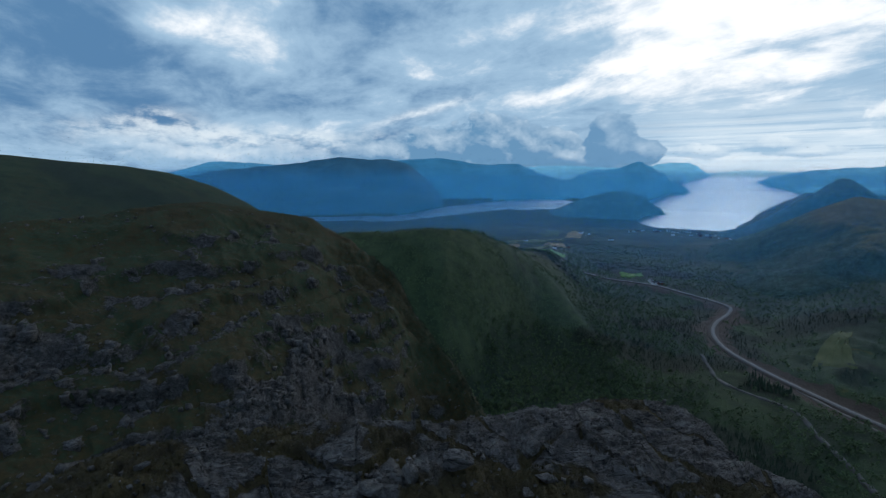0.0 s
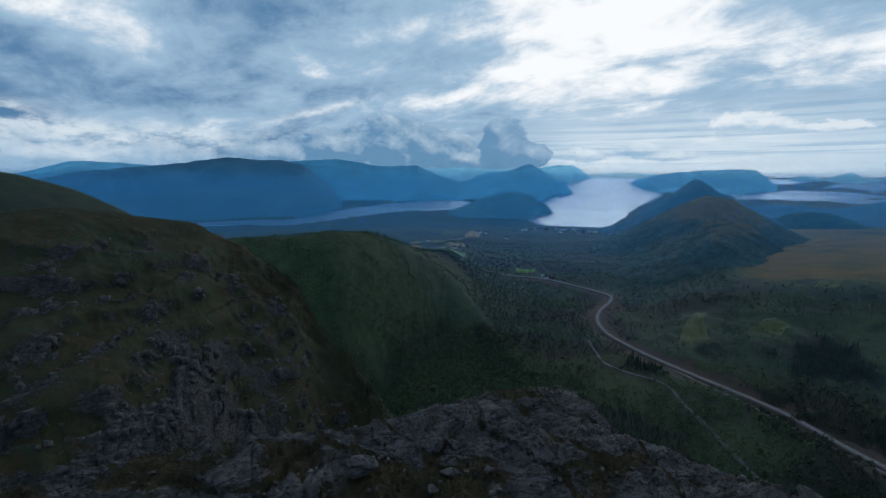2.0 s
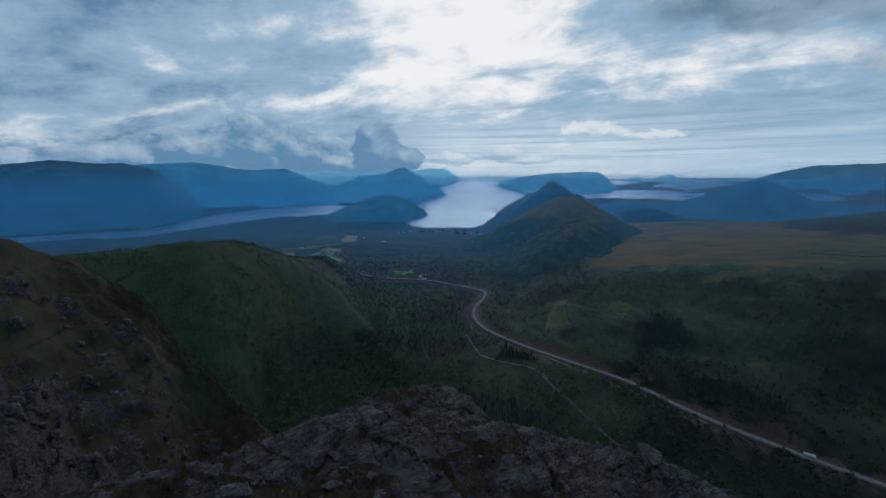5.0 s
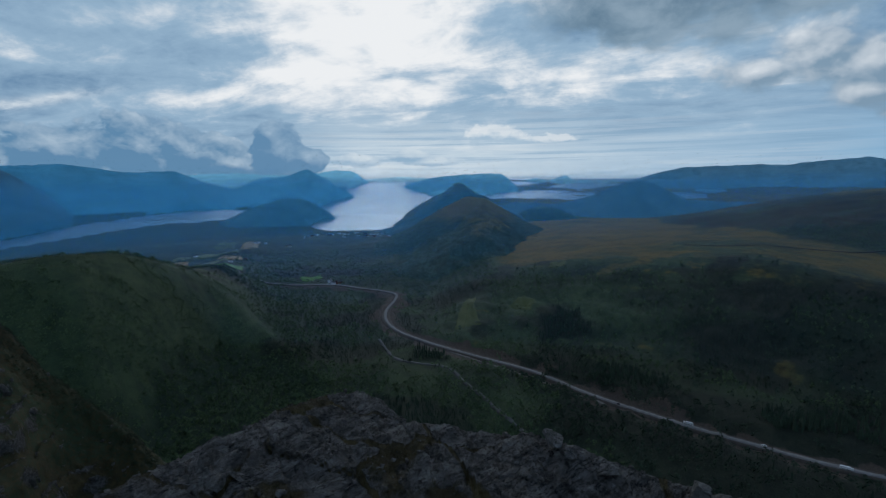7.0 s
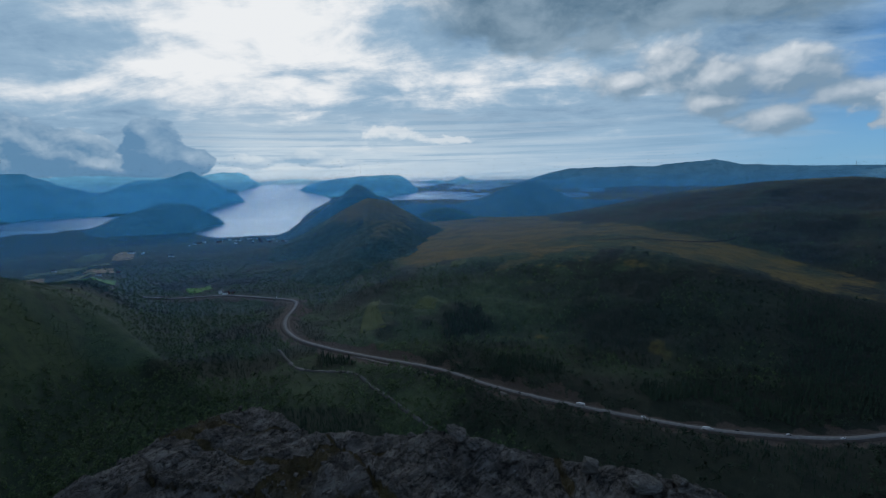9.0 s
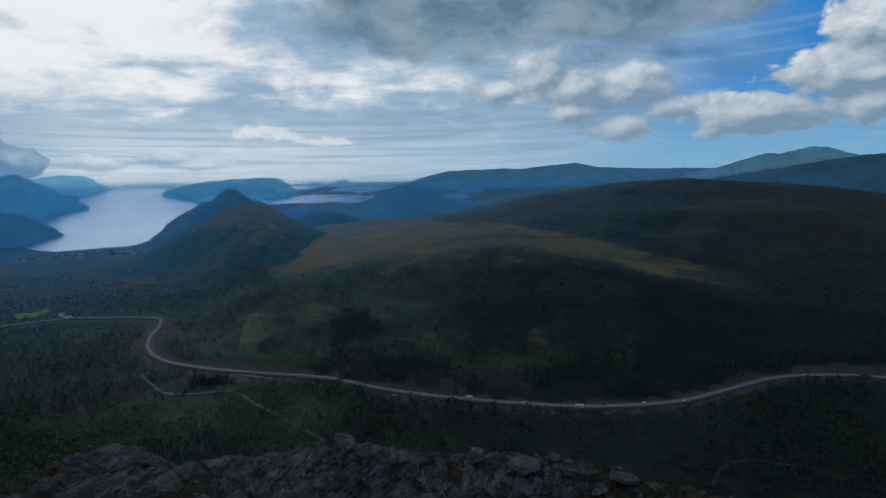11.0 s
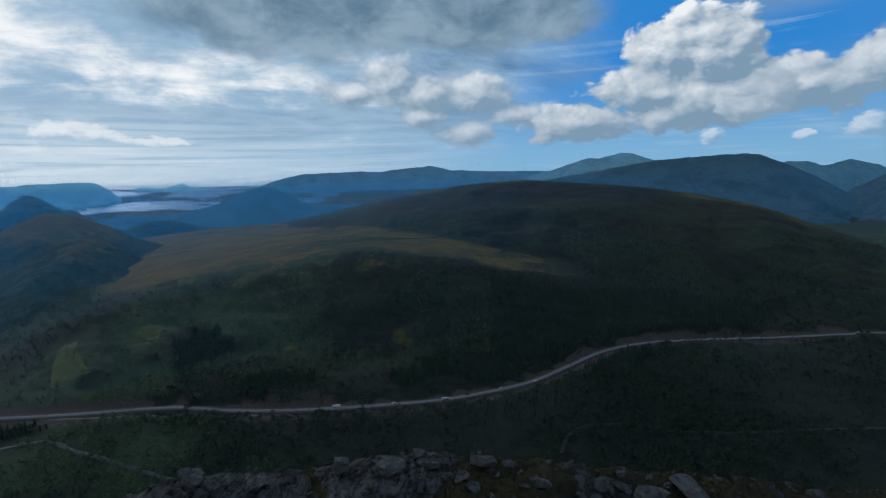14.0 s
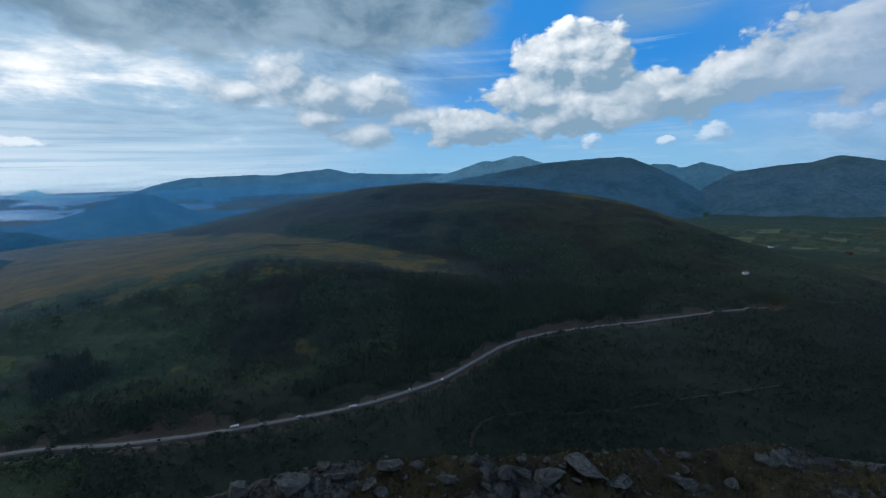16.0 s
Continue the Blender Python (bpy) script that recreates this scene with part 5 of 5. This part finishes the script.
h_az, h_r = rng.uniform(-49, 141, 42000), rng.uniform(10.5, 30, 42000)
h_x, h_y, h_z, h_rock = land(h_az, h_r)[:4]
soft = (h_rock + 0.25 * rough(h_x, h_y, 1.2, 3, 0.6, 99) < 0.42)
M_HEATH = make_leaves("heath_blades", (0.018, 0.018, 0.007), (0.070, 0.058, 0.022))
tagged(new("heath", strewn("heath", [tussock(k) for k in range(6)], np.stack([h_x, h_y, h_z - 0.02], 1)[soft], rng.uniform(0.06, 0.20, soft.sum()), M_HEATH, 16)), "brown and green heather, moss and grass between the rocks", "heath", kind="stuff")

# ---- vehicles on the road ----
M_WHITE = make_plain("white_paint", (0.72, 0.72, 0.70), (0.80, 0.80, 0.78), 0.6, 0.4)
M_DARK = make_plain("dark_paint", (0.03, 0.035, 0.045), (0.05, 0.055, 0.065), 0.6, 0.35)
M_RED = make_plain("red_paint", (0.30, 0.035, 0.025), (0.38, 0.05, 0.035), 0.6, 0.4)
M_GLASS = make_plain("tinted_glass", (0.01, 0.013, 0.016), (0.02, 0.024, 0.03), 1.0, 0.08)
M_TYRE = make_plain("rubber", (0.015, 0.015, 0.015), (0.03, 0.03, 0.03), 3.0, 0.9)


def on_road(k, side):
    """A pose on the road: place k along it, in the lane on that side."""
    p, d = ROAD_XY[k], ROAD_XY[k + 1] - ROAD_XY[k - 1]
    d = d / np.linalg.norm(d)
    return pose(p[0] + d[1] * side, p[1] - d[0] * side, road_z[k] + 1.66, 0, 0, math.degrees(math.atan2(d[1], d[0])) + (180 if side < 0 else 0))


def wheel(parent, x, y, r):
    tyre = part("wheel", disc(r, 0.28, (x, y, r)), M_TYRE, parent, "black rubber tyre")
    part("rim", disc(r * 0.55, 0.31, (x, y, r), sides=12), M_WHITE, tyre, "pale steel rim")


def truck():
    ob = new("truck")
    part("trailer_box", block((9.2, 2.5, 2.7), (-2.2, 0, 1.15), 0.06), M_WHITE, ob)
    part("chassis", block((12.0, 1.1, 0.35), (-0.8, 0, 0.75), 0.03), M_DARK, ob, "dark steel chassis")
    cab = part("cab", block((2.1, 2.4, 2.5), (3.9, 0, 0.7), 0.18), M_WHITE, ob)
    part("windscreen", block((0.06, 2.0, 0.85), (4.95, 0, 2.0), 0.02), M_GLASS, cab, "dark windscreen")
    part("bumper", block((0.2, 2.4, 0.4), (5.0, 0, 0.45), 0.05), M_DARK, cab, "black bumper")
    for x in (4.1, 0.6, -4.4, -5.6):
        for y in (-1.05, 1.05):
            wheel(ob, x, y, 0.5)
    return tagged(ob, "white articulated truck driving on the valley road", "truck", "vehicles on the road")


def car(paint, label):
    ob = new("car")
    part("body", block((4.3, 1.8, 0.75), (0, 0, 0.3), 0.18), paint, ob)
    cabin = part("cabin", block((2.3, 1.6, 0.6), (-0.25, 0, 1.0), 0.2), M_GLASS, ob, "dark tinted windows")
    part("roof", block((1.7, 1.45, 0.08), (-0.3, 0, 1.56), 0.03), paint, cabin)
    for y in (-0.6, 0.6):
        part("headlight", block((0.1, 0.35, 0.15), (2.1, y, 0.7), 0.03), M_WHITE, ob, "clear headlight")
    for x in (1.35, -1.35):
        for y in (-0.8, 0.8):
            wheel(ob, x, y, 0.33)
    return tagged(ob, label, "car", "vehicles on the road")


def road_index(az):
    return int(np.argmin(np.abs(np.degrees(np.arctan2(ROAD_XY[:, 0], ROAD_XY[:, 1])) - az) + 0 * road_z)) or 1


first = truck()
first.matrix_world = on_road(road_index(67.9), 2) @ Matrix.Diagonal((0.75, 0.75, 0.75, 1))
copy_thing(first, on_road(road_index(81.6), -2))
for az, side, paint, text in ((75, 2, M_WHITE, "white van driving on the valley road"), (84.5, 2, M_DARK, "dark car driving on the valley road"), (92.8, -2, M_WHITE, "white car driving on the valley road"), (89, 2, M_WHITE, "white estate car on the valley road"), (30.2, 2, M_WHITE, "white car before the road bend"), (97.5, 2, M_RED, "red car driving on the valley road"), (60.5, -2, M_DARK, "dark car driving on the valley road")):
    car(paint, text).matrix_world = on_road(road_index(az), side)

# ---- houses ----
M_ROOF = make_plain("roof_tiles", (0.05, 0.05, 0.055), (0.11, 0.10, 0.10), 0.5)
M_BARN = make_plain("barn_boards", (0.17, 0.035, 0.025), (0.24, 0.06, 0.04), 0.5)


def house(long, wide, tall, paint, label):
    ob = new("house")
    bm = bmesh.new()
    w, l, g = wide / 2, long / 2, tall + wide * 0.38
    ring = [[bm.verts.new((x, y, z)) for y, z in ((-w, -2), (w, -2), (w, tall), (0, g), (-w, tall))] for x in (-l, l)]
    bm.faces.new(ring[0][::-1])
    bm.faces.new(ring[1])
    for i in range(5):
        j = (i + 1) % 5
        bm.faces.new((ring[0][i], ring[0][j], ring[1][j], ring[1][i]))
    wall = part("wall", bm, paint, ob)
    for sgn in (-1, 1):
        bm = bmesh.new()
        slant = math.hypot(w, g - tall)
        bmesh.ops.create_cube(bm, size=1, matrix=Matrix.Translation((0, sgn * w / 2 * 1.06, (tall + g) / 2 + 0.12)) @ Matrix.Rotation(-sgn * math.atan2(g - tall, w), 4, "X") @ Matrix.Diagonal((long + 0.8, slant + 0.7, 0.22, 1)))
        part("roof", bm, M_ROOF, ob, "dark tiled roof")
    for x in (-l * 0.55, 0, l * 0.55):
        part("window", block((1.1, 0.1, 1.2), (x, -w - 0.02, tall * 0.45), 0.02), M_GLASS, wall, "dark window")
    part("chimney", block((0.7, 0.7, 1.4), (l * 0.3, 0, g - 0.5), 0.03), M_ROOF, ob, "dark chimney")
    return tagged(ob, label, "house", "houses of the valley")


kinds = [house(11, 8, 5, M_WHITE, "white wooden house with a dark roof"), house(20, 11, 5.5, M_WHITE, "long white shed with a dark roof"), house(16, 9, 5, M_BARN, "red wooden barn with a dark roof")]
spots = [(rg.uniform(21.5, 32.5), rg.uniform(2330, 2560), rg.choice((0, 0, 1, 1, 2))) for k in range(34)] + [(rg.uniform(32.5, 35.5), rg.uniform(2500, 2640), 0) for k in range(9)]
spots += [(a, r, k) for a, r, k in ((7.2, 1480, 0), (9.4, 1580, 2), (10.2, 1900, 0), (13.6, 1560, 0), (15.2, 1700, 2), (16.5, 2130, 1), (17.5, 2100, 0), (20, 1980, 1), (24.5, 1190, 1), (24.9, 1160, 0), (25.6, 1175, 2), (10.9, 1545, 0), (129, 1770, 0), (127, 1150, 0), (121, 2500, 0), (135, 1760, 2))]
used = set()
for a, r, k in spots:
    x, y = r * math.sin(radians(a)), r * math.cos(radians(a))
    z = float(height(x, y)[0])
    m = pose(x, y, z - 0.3, 0, 0, rg.uniform(0, 180))
    if k in used:
        copy_thing(kinds[k], m)
    else:
        kinds[k].matrix_world = m
        used.add(k)

# ---- masts on the far ridge ----
M_STEEL = make_plain("galvanised_steel", (0.10, 0.11, 0.12), (0.16, 0.17, 0.18), 0.5, 0.5, 0.6)
for az, el, r, tall in ((91.6, 0.55, 4590, 42), (86.2, 0.7, 4590, 24)):
    x, y = r * math.sin(radians(az)), r * math.cos(radians(az))
    mast = new("mast")
    mast.location = (x, y, slope_up(az, el, r) - 4)
    bm = bmesh.new()
    bmesh.ops.create_cone(bm, cap_ends=True, segments=8, radius1=3.0, radius2=1.2, depth=tall, matrix=Matrix.Translation((0, 0, tall / 2)))
    part("pole", bm, M_STEEL, mast)
    part("antenna", disc(2.6, 2.0, (0, 0, tall * 0.82), "Z", 10), M_STEEL, mast, "ring of antennas")
    tagged(mast, "thin steel mast on the far blue ridge", "mast", "masts on the ridge")
